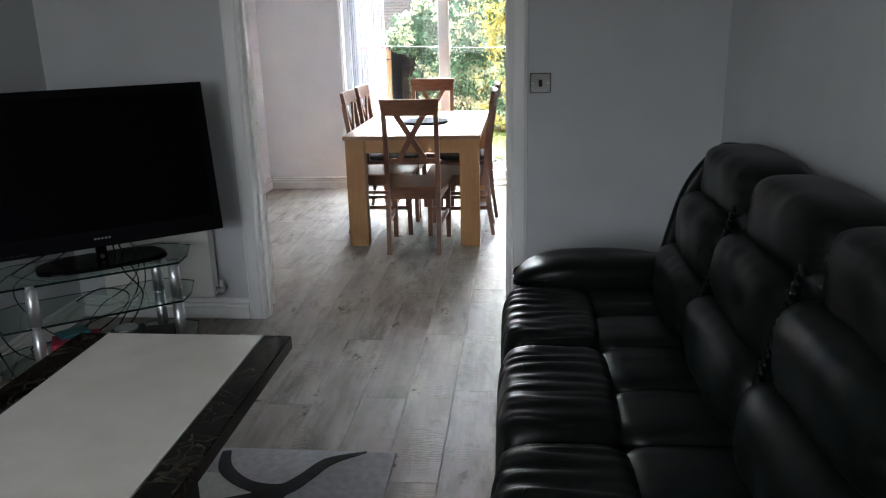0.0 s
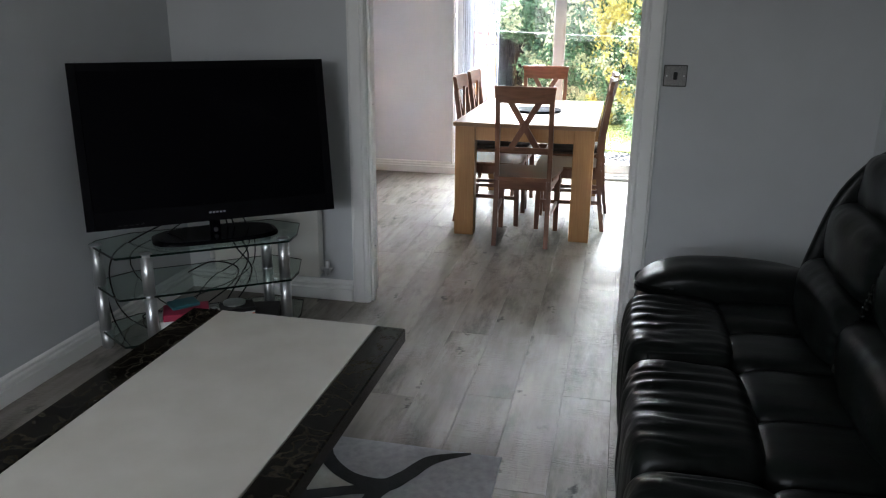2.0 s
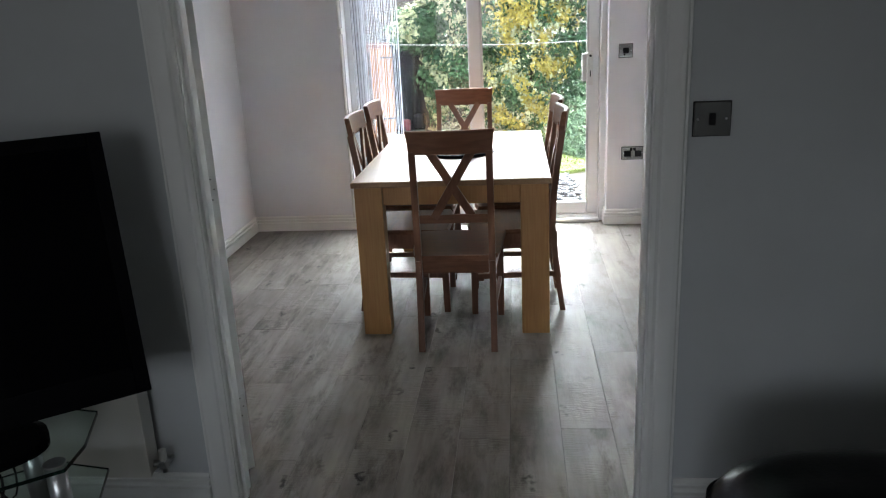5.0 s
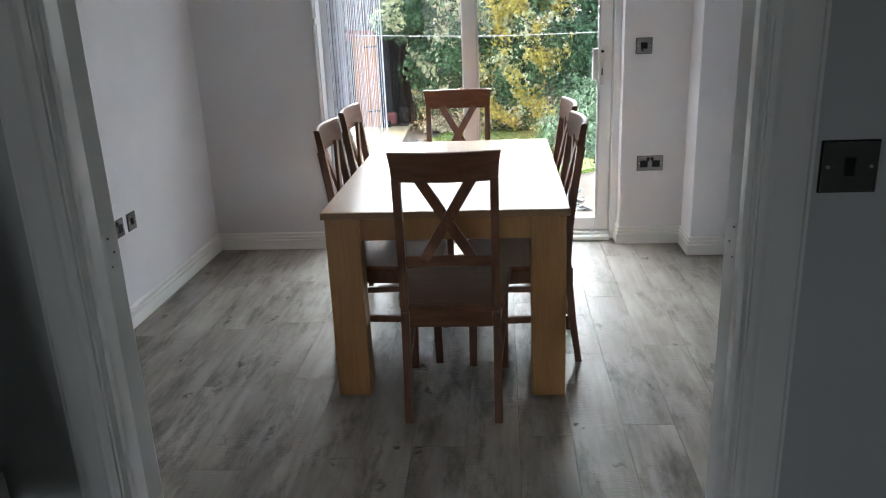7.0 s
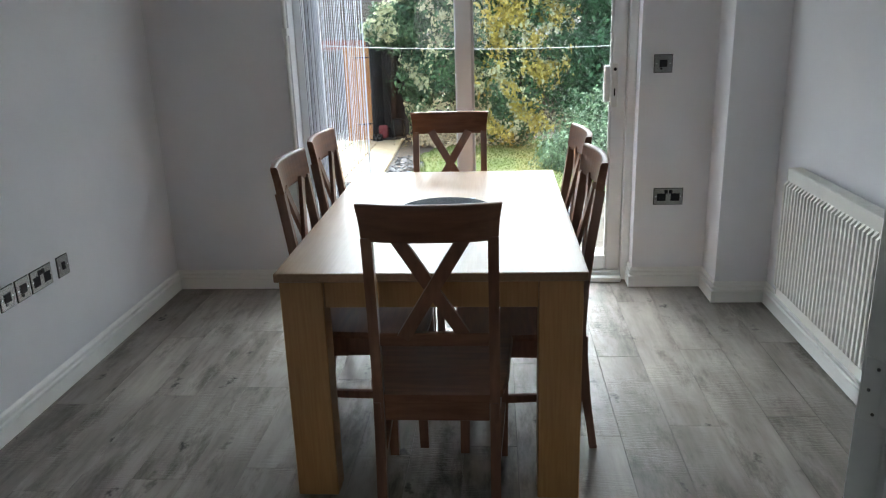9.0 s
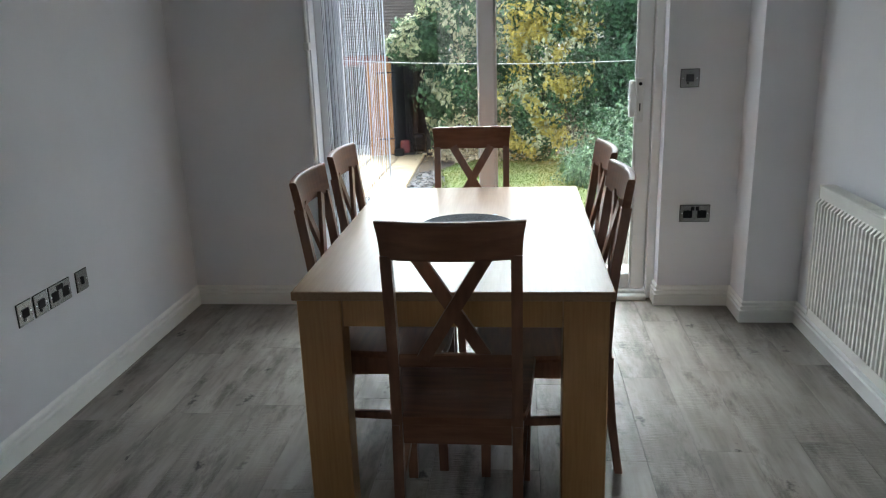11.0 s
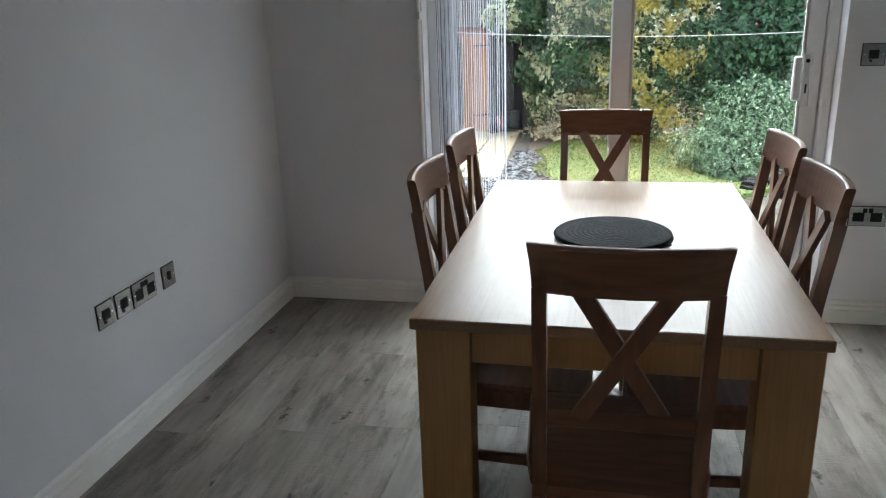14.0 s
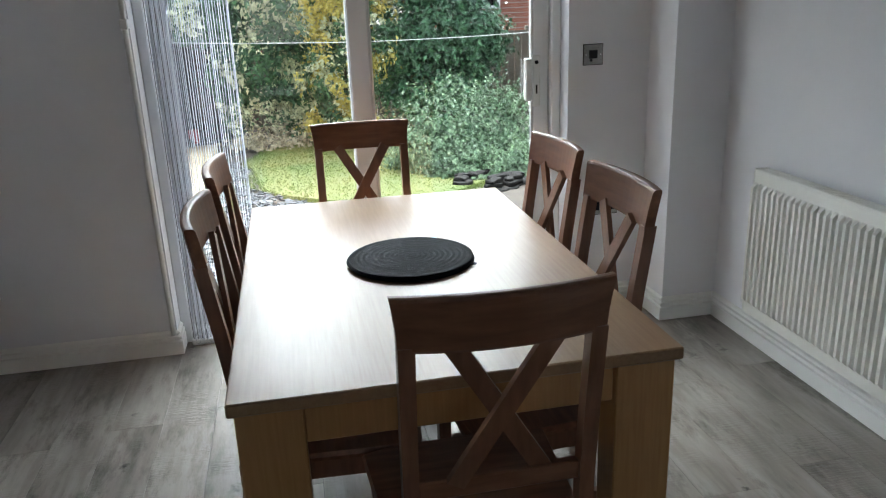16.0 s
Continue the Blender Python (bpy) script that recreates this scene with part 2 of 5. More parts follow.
    l.new(sm.outputs["Fac"], cr3.inputs["Fac"])
    ms = n.new("ShaderNodeMixRGB")
    ms.inputs["Color2"].default_value = (0.062, 0.050, 0.041, 1)
    l.new(cr3.outputs[0], ms.inputs["Fac"])
    l.new(mu.outputs[0], ms.inputs["Color1"])
    mk = n.new("ShaderNodeMixRGB")
    mk.inputs["Color2"].default_value = (0.03, 0.025, 0.022, 1)
    l.new(knot.outputs[0], mk.inputs["Fac"])
    l.new(ms.outputs[0], mk.inputs["Color1"])
    l.new(mk.outputs[0], p.inputs["Base Color"])
    # rough-sawn relief across the grain, in patches
    mp3 = n.new("ShaderNodeMapping")
    mp3.inputs["Scale"].default_value = (7, 42, 1)
    l.new(ad.outputs[0], mp3.inputs["Vector"])
    saw = n.new("ShaderNodeTexNoise")
    saw.inputs["Scale"].default_value = 3
    saw.inputs["Detail"].default_value = 3
    l.new(mp3.outputs[0], saw.inputs["Vector"])
    patch = n.new("ShaderNodeTexNoise")
    patch.inputs["Scale"].default_value = 4
    l.new(ad.outputs[0], patch.inputs["Vector"])
    pr = n.new("ShaderNodeMapRange")
    pr.inputs["From Min"].default_value, pr.inputs["From Max"].default_value = 0.48, 0.62
    l.new(patch.outputs["Fac"], pr.inputs["Value"])
    pm_ = n.new("ShaderNodeMath")
    pm_.operation = 'MULTIPLY'
    l.new(saw.outputs["Fac"], pm_.inputs[0])
    l.new(pr.outputs[0], pm_.inputs[1])
    b2 = n.new("ShaderNodeBump")
    b2.inputs["Strength"].default_value = 1.0
    b2.inputs["Distance"].default_value = 0.004
    l.new(pm_.outputs[0], b2.inputs["Height"])
    l.new(p.inputs["Normal"].links[0].from_socket, b2.inputs["Normal"])
    l.new(b2.outputs[0], p.inputs["Normal"])
    return m


M_PLANK = plank_material()


# ---- mesh helpers ----
def bx(bm, x0, y0, z0, x1, y1, z1, bev=0.0, seg=1, m=None):
    r = bmesh.ops.create_cube(bm, size=1.0)
    vs = r["verts"]
    for v in vs:
        v.co = Vector((x0 + (v.co.x + 0.5) * (x1 - x0), y0 + (v.co.y + 0.5) * (y1 - y0), z0 + (v.co.z + 0.5) * (z1 - z0)))
    if bev:
        es = list({e for v in vs for e in v.link_edges})
        r2 = bmesh.ops.bevel(bm, geom=es, offset=bev, segments=seg, affect='EDGES', profile=0.5)
        vs = list({v for f in r2["faces"] for v in f.verts} | {v for v in vs if v.is_valid})
    if m is not None:
        bmesh.ops.transform(bm, matrix=m, verts=vs)
    return vs


def cyl(bm, p0, p1, r0, r1=None, n=16):
    a, b = Vector(p0), Vector(p1)
    d = b - a
    q = d.to_track_quat('Z', 'Y').to_matrix().to_4x4()
    bmesh.ops.create_cone(bm, cap_ends=True, segments=n, radius1=r0, radius2=r0 if r1 is None else r1, depth=d.length,
                          matrix=Matrix.Translation((a + b) / 2) @ q)


def sweep(bm, pts, prof, closed=False):
    """Sweep a 2D profile (list of (a, b)) along points; a is sideways (to the right of travel), b is up."""
    rings = []
    n = len(pts)
    for i, p in enumerate(pts):
        p = Vector(p)
        d0 = (p - Vector(pts[i - 1])).normalized() if i > 0 else None
        d1 = (Vector(pts[i + 1]) - p).normalized() if i < n - 1 else None
        d0, d1 = d0 or d1, d1 or d0
        s0, s1 = Vector((d0.y, -d0.x, 0)), Vector((d1.y, -d1.x, 0))
        s = (s0 + s1) / 2
        s = s / max(0.2, s.length_squared)
        rings.append([bm.verts.new(p + s * a + Vector((0, 0, b))) for a, b in prof])
    k = len(prof)
    for i in range(n - 1):
        for j in range(k):
            bm.faces.new((rings[i][j], rings[i][(j + 1) % k], rings[i + 1][(j + 1) % k], rings[i + 1][j]))
    bm.faces.new(rings[0][::-1])
    bm.faces.new(rings[-1])
    bmesh.ops.recalc_face_normals(bm, faces=bm.faces[:])


def tube(bm, pts, r, n=6):
    """A round tube along points, smoothed by Catmull-Rom."""
    P = [Vector(p) for p in pts]
    if len(P) > 2:
        Q = []
        for i in range(len(P) - 1):
            a, b, c, d = P[max(0, i - 1)], P[i], P[i + 1], P[min(len(P) - 1, i + 2)]
            for s in range(5):
                t = s / 5
                Q.append(0.5 * ((2 * b) + (c - a) * t + (2 * a - 5 * b + 4 * c - d) * t * t + (3 * b - a - 3 * c + d) * t ** 3))
        Q.append(P[-1])
        P = Q
    rings = []
    for i, p in enumerate(P):
        d = (P[min(i + 1, len(P) - 1)] - P[max(i - 1, 0)]).normalized()
        u = d.orthogonal().normalized() if i == 0 else (u - d * u.dot(d)).normalized()
        w = d.cross(u)
        rings.append([bm.verts.new(p + r * (math.cos(2 * math.pi * k / n) * u + math.sin(2 * math.pi * k / n) * w)) for k in range(n)])
    for i in range(len(rings) - 1):
        for k in range(n):
            bm.faces.new((rings[i][k], rings[i][(k + 1) % n], rings[i + 1][(k + 1) % n], rings[i + 1][k]))
    bm.faces.new(rings[0][::-1])
    bm.faces.new(rings[-1])


def bar(bm, a, b, w, t, up=(0, 0, 1)):
    a, b = Vector(a), Vector(b)
    d = (b - a).normalized()
    s = d.cross(Vector(up)).normalized()
    n = s.cross(d)
    A = [bm.verts.new(a + sx * w / 2 * n + sy * t / 2 * s) for sx, sy in ((-1, -1), (1, -1), (1, 1), (-1, 1))]
    C = [bm.verts.new(b + sx * w / 2 * n + sy * t / 2 * s) for sx, sy in ((-1, -1), (1, -1), (1, 1), (-1, 1))]
    for j in range(4):
        bm.faces.new((A[j], A[(j + 1) % 4], C[(j + 1) % 4], C[j]))
    bm.faces.new(A[::-1])
    bm.faces.new(C)


def puff(bm, x0, y0, z0, x1, y1, z1, k=5.0, cuts=9, fn=None):
    """A stuffed, rounded block; fn(u, v, w, p) may move its points (u, v, w from -1 to 1)."""
    r = bmesh.ops.create_cube(bm, size=2.0)
    es = list({e for v in r["verts"] for e in v.link_edges})
    before = set(bm.verts) - set(r["verts"])
    bmesh.ops.subdivide_edges(bm, edges=es, cuts=cuts, use_grid_fill=True)
    for v in [v for v in bm.verts if v not in before]:
        q = v.co.copy()
        s = (abs(q.x) ** k + abs(q.y) ** k + abs(q.z) ** k) ** (1 / k)
        m = max(abs(q.x), abs(q.y), abs(q.z))
        q = q * (m / s)
        p = Vector((x0 + (q.x + 1) / 2 * (x1 - x0), y0 + (q.y + 1) / 2 * (y1 - y0), z0 + (q.z + 1) / 2 * (z1 - z0)))
        v.co = fn(q.x, q.y, q.z, p) if fn else p


def mesh_of(bm, name, material, smooth=False):
    me = bpy.data.meshes.new(name)
    bm.normal_update()
    bm.to_mesh(me)
    bm.free()
    me.materials.append(material)
    if smooth:
        me.polygons.foreach_set("use_smooth", [True] * len(me.polygons))
    return me


def part(name, bm, material, parent, label="", smooth=False):
    ob = new(name, mesh_of(bm, name, material, smooth))
    ob.parent = parent
    return tagged(ob, label)


def thing(name, at, label, category, group="", rz=0):
    ob = new(name)
    ob.empty_display_size = 0.1
    ob.matrix_basis = pose(*at, 0, 0, rz)
    return tagged(ob, label, category, group)


def solid(name, bm, material, label, category, group="", kind="", smooth=False):
    return tagged(new(name, mesh_of(bm, name, material, smooth)), label, category, group, kind)


def box_structure(name, boxes, material, label, category):
    bm = bmesh.new()
    for b in boxes:
        bx(bm, *b)
    return solid(name, bm, material, label, category, kind="structure")


B = bmesh.new

# ---- the shell of the two rooms ----
LX0, LX1, LY0 = -1.635, 1.63, -5.0        # lounge
DX0, DX1, DY1 = -1.658, 1.56, 3.34       # dining room
W0, W1 = 0.02, 0.095                     # faces of the wall between
OX0, OX1, OH = -0.637, 0.666, 2.06         # rough opening in it
PX0, PX1, PH = -0.888, 0.917, 2.10        # patio door opening
H = 2.38

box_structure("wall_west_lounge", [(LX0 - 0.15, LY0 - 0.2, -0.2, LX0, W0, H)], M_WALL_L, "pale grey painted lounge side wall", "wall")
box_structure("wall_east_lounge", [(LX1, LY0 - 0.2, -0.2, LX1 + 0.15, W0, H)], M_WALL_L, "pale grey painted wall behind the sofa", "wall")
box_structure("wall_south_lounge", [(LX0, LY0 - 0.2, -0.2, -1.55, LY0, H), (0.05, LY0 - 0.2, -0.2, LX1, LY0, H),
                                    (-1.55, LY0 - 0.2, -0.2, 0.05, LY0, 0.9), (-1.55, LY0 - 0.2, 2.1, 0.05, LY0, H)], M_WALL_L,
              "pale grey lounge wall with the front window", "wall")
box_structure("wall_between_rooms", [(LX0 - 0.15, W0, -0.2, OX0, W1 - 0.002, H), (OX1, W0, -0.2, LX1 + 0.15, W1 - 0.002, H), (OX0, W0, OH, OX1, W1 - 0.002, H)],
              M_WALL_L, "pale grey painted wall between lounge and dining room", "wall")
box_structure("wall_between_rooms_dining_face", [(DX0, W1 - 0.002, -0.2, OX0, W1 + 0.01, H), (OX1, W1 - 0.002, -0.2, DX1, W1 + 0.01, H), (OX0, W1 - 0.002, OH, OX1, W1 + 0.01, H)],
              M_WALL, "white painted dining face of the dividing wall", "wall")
box_structure("wall_west_dining", [(DX0 - 0.15, W1 - 0.002, -0.2, DX0, DY1 + 0.3, H)], M_WALL, "white painted dining room side wall", "wall")
box_structure("wall_east_dining", [(DX1, W1 - 0.002, -0.2, DX1 + 0.15, DY1 + 0.3, H)], M_WALL, "white painted wall behind the radiator", "wall")
box_structure("wall_north", [(DX0, DY1, -0.2, PX0, DY1 + 0.3, H), (PX1, DY1, -0.2, DX1, DY1 + 0.3, H), (PX0, DY1, PH, PX1, DY1 + 0.3, H)],
              M_WALL, "white painted garden wall with the patio door opening", "wall")
box_structure("wall_pier", [(1.299, 3.094, -0.2, DX1, DY1, H)], M_WALL, "white boxed-in pier in the dining room corner", "wall")
box_structure("ceiling_lounge", [(LX0 - 0.15, LY0 - 0.2, H, LX1 + 0.15, W1, H + 0.15)], M_CEIL, "white lounge ceiling", "ceiling")
box_structure("ceiling_dining", [(DX0 - 0.15, W1, H, DX1 + 0.15, DY1 + 0.3, H + 0.15)], M_CEIL, "white dining room ceiling", "ceiling")

SK = [(0, 0), (0.018, 0), (0.018, 0.060), (0.006, 0.063), (0.006, 0.069), (0.017, 0.072), (0.016, 0.083), (0.004, 0.086), (0.004, 0.092), (0.012, 0.095), (0.011, 0.102), (0.003, 0.109), (0, 0.110)]


def skirting(name, pts):
    bm = B()
    sweep(bm, pts, [(a, b) for a, b in SK])
    return solid(name, bm, M_GLOSS, "white gloss moulded skirting board", "skirting", kind="structure")


skirting("baseboard_west_lounge", [(LX0, LY0, 0), (LX0, W0, 0)])
skirting("baseboard_divider_west", [(LX0 + 0.018, W0, 0), (-0.709, W0, 0)])
skirting("baseboard_divider_east", [(0.738, W0, 0), (LX1, W0, 0), (LX1, LY0, 0)])
skirting("baseboard_dining_west", [(-0.715, W1 + 0.01, 0), (DX0, W1 + 0.01, 0), (DX0, DY1, 0), (PX0, DY1, 0), (PX0, DY1 + 0.10, 0)])
skirting("baseboard_dining_east", [(PX1, DY1 + 0.10, 0), (PX1, DY1, 0), (1.299, DY1, 0), (1.299, 3.094, 0), (DX1, 3.094, 0), (DX1, W1 + 0.01, 0), (0.745, W1 + 0.01, 0)])

# door lining and architraves of the opening between the rooms
lining = thing("door_lining", (0, 0, 0), "white gloss door lining with planted stops", "door frame")
lining["kind"] = "structure"
for n_, b in (("jamb", (OX0, W0 - 0.002, 0, OX0 + 0.022, W1 + 0.012, OH)), ("jamb", (OX1 - 0.022, W0 - 0.002, 0, OX1, W1 + 0.012, OH)),
              ("head", (OX0 + 0.022, W0 - 0.002, OH - 0.025, OX1 - 0.022, W1 + 0.012, OH)),
              ("door_stop", (OX0 + 0.022, W0 + 0.02, 0, OX0 + 0.034, W1 - 0.03, OH - 0.025)), ("door_stop", (OX1 - 0.034, W0 + 0.02, 0, OX1 - 0.022, W1 - 0.03, OH - 0.025))):
    bm = B()
    bx(bm, *b, 0.002)
    part(n_, bm, M_GLOSS, lining)
ARC = [(0, 0), (0, 0.010), (0.010, 0.014), (0.020, 0.012), (0.026, 0.017), (0.060, 0.020), (0.072, 0.020), (0.078, 0.014), (0.084, 0.014), (0.088, 0)]


def architrave(name, face, out):
    bm = B()
    for xi, sgn in ((OX0 + 0.018, -1), (OX1 - 0.018, 1)):
        lo = [bm.verts.new((xi + sgn * a, face + out * b, 0)) for a, b in ARC]
        hi = [bm.verts.new((xi + sgn * a, face + out * b, OH - 0.02 + a)) for a, b in ARC]
        for j in range(len(ARC)):
            k = (j + 1) % len(ARC)
            bm.faces.new((lo[j], lo[k], hi[k], hi[j]))
        bm.faces.new(lo)
        bm.faces.new(hi)
    a0 = [bm.verts.new((OX0 + 0.018 - a, face + out * b, OH - 0.02 + a)) for a, b in ARC]
    a1 = [bm.verts.new((OX1 - 0.018 + a, face + out * b, OH - 0.02 + a)) for a, b in ARC]
    for j in range(len(ARC)):
        k = (j + 1) % len(ARC)
        bm.faces.new((a0[j], a0[k], a1[k], a1[j]))
    bmesh.ops.recalc_face_normals(bm, faces=bm.faces[:])
    return solid(name, bm, M_GLOSS, "white gloss moulded architrave", "architrave", kind="structure")


architrave("trim_lounge_architrave", W0, -1)
architrave("trim_dining_architrave", W1 + 0.01, 1)

# lounge front window
wf = thing("window_2", (-0.75, LY0 - 0.1, 0.9), "white framed lounge front window", "window")
wf["kind"] = "structure"
bm = B()
for b in ((-0.8, -0.03, 0, -0.74, 0.03, 1.2), (0.74, -0.03, 0, 0.8, 0.03, 1.2), (-0.74, -0.03, 0, 0.74, 0.03, 0.06), (-0.74, -0.03, 1.14, 0.74, 0.03, 1.2), (-0.025, -0.03, 0.06, 0.025, 0.03, 1.14)):
    bx(bm, *b, 0.004)
part("window_frame", bm, M_UPVC, wf)

# ---- patio door ----
pd = thing("door_1", ((PX0 + PX1) / 2, 3.47, 0), "white plastic sliding patio door with two tall glazed panels", "patio door")
pd["kind"] = "structure"
cx = (PX0 + PX1) / 2


def frame_part(name, boxes, material, parent, label="", bev=0.005, smooth=False):
    bm = B()
    for b in boxes:
        bx(bm, *b, bev)
    return part(name, bm, material, parent, label, smooth)


a0, a1 = PX0 - cx, PX1 - cx
frame_part("outer_frame", [(a0, -0.03, 0, a0 + 0.045, 0.09, PH), (a1 - 0.045, -0.03, 0, a1, 0.09, PH),
                           (a0 + 0.045, -0.03, PH - 0.05, a1 - 0.045, 0.09, PH), (a0 + 0.045, -0.03, 0, a1 - 0.045, 0.09, 0.05)], M_UPVC, pd)
frame_part("sill_board", [(a0 + 0.046, -0.075, 0, a1 - 0.046, -0.031, 0.03)], M_UPVC, pd)
xm = 0.010 - cx


def panel(name, x0, x1, y0, y1, sl, sr):
    p = frame_part(name, [(x0, y0, 0.05, x0 + sl, y1, PH - 0.05), (x1 - sr, y0, 0.05, x1, y1, PH - 0.05),
                          (x0 + sl, y0, 0.05, x1 - sr, y1, 0.14), (x0 + sl, y0, PH - 0.13, x1 - sr, y1, PH - 0.05)], M_UPVC, pd, "", 0.008)
    bm = B()
    ym = (y0 + y1) / 2
    bx(bm, x0 + sl - 0.005, ym - 0.003, 0.135, x1 - sr + 0.005, ym + 0.003, PH - 0.125)
    g = part("pane", bm, M_GLASS, p)
    g.visible_shadow = False
    gk = B()
    for b in ((x0 + sl, y0 - 0.003, 0.14, x0 + sl + 0.008, y0 + 0.01, PH - 0.13), (x1 - sr - 0.008, y0 - 0.003, 0.14, x1 - sr, y0 + 0.01, PH - 0.13)):
        bx(gk, *b)
    part("gasket", gk, M_WHITEP, p)
    return p


panel("fixed_panel", a0 + 0.046, xm + 0.045, 0.045, 0.085, 0.07, 0.085)
sp = panel("sliding_panel", xm - 0.048, a1 - 0.046, -0.005, 0.04, 0.095, 0.082)
hx = 0.807 - cx
frame_part("handle", [(hx - 0.018, -0.016, 0.97, hx + 0.018, -0.004, 1.20)], M_WHITEP, sp, "white pull handle with key lock", 0.004)
frame_part("handle_grip", [(hx - 0.058, -0.038, 1.0, hx - 0.024, -0.006, 1.19)], M_WHITEP, sp, "", 0.006)
bm = B()
cyl(bm, (hx, -0.02, 1.17), (hx, -0.012, 1.17), 0.009, n=12)
bx(bm, hx - 0.003, -0.022, 1.03, hx + 0.003, -0.015, 1.07)
part("keyhole", bm, M_BLACK, sp)

# slim white blind wand beside the opening
bm = B()
cyl(bm, (PX0 - 0.012, DY1 - 0.03, 0.10), (PX0 - 0.012, DY1 - 0.03, 2.2), 0.011, n=10)
wand = solid("blind_wand", bm, M_WHITEP, "slim white plastic blind wand beside the patio door", "blind wand", smooth=True)
bm = B()
bx(bm, PX0 - 0.028, DY1 - 0.045, 1.39, PX0 + 0.002, DY1 - 0.001, 1.43, 0.004)
part("clip", bm, M_WHITEP, wand)
bm = B()
bx(bm, PX0 - 0.028, DY1 - 0.045, 2.19, PX0 + 0.002, DY1 - 0.001, 2.23, 0.004)
part("bracket", bm, M_WHITEP, wand)

# string curtain gathered at one side of the patio door
sc_t = thing("string_curtain", (PX0, 3.40, 0), "silver and grey string curtain gathered beside the patio door", "curtain")
bm = B()
cyl(bm, (0.0, 0, 2.085), (PX1 - PX0, 0, 2.085), 0.008, n=8)
part("curtain_rod", bm, M_WHITEP, sc_t, "slim white curtain rod")
smesh = []
for v in range(4):
    bm = B()
    pts = [(0, 0, 2.08), (0, 0, 0.03)]
    tube(bm, pts, (0.0017, 0.0016, 0.0019, 0.0017)[v], 4)
    smesh.append(mesh_of(bm, "string", (M_STRINGW, M_STRINGD, M_STRING, M_STRING)[v]))
rs = random.Random(5)
for i in range(52):
    dense = i < 30
    x = 0.05 + 0.105 * i / 30 if dense else 0.160 + 0.208 * ((i - 30) / 21) ** 1.05
    x += rs.uniform(-0.0015, 0.0015)
    y = 0.012 * math.sin(i * 0.9) + rs.uniform(-0.004, 0.004)
    ob = new("string", smesh[1 if dense and i % 6 == 1 else ((0, 2, 3)[i % 3] if dense else (0, 0, 0, 2)[i % 4])])
    ob.parent = sc_t
    ob.matrix_basis = pose(x, y, 0.0, rs.uniform(-0.05, 0.05), rs.uniform(-0.06, 0.06), rs.uniform(0, 360))
bm = B()
tube(bm, [(0.374, 0.0, 2.08), (0.375, 0.002, 1.0), (0.374, 0.0, 0.04)], 0.0028, 6)
part("leading_edge", bm, M_STRINGW, sc_t, "white leading edge cord")
for i in range(10):
    bm = B()
    x = 0.07 + 0.016 * i
    tube(bm, [(x, 0.01, 0.06), (x - 0.008, 0.0, 0.022), (x + 0.004, -0.012, 0.012), (x + 0.016, -0.006, 0.03), (x + 0.012, 0.006, 0.075)], 0.0018, 4)
    part("string_loop", bm, M_STRING, sc_t)

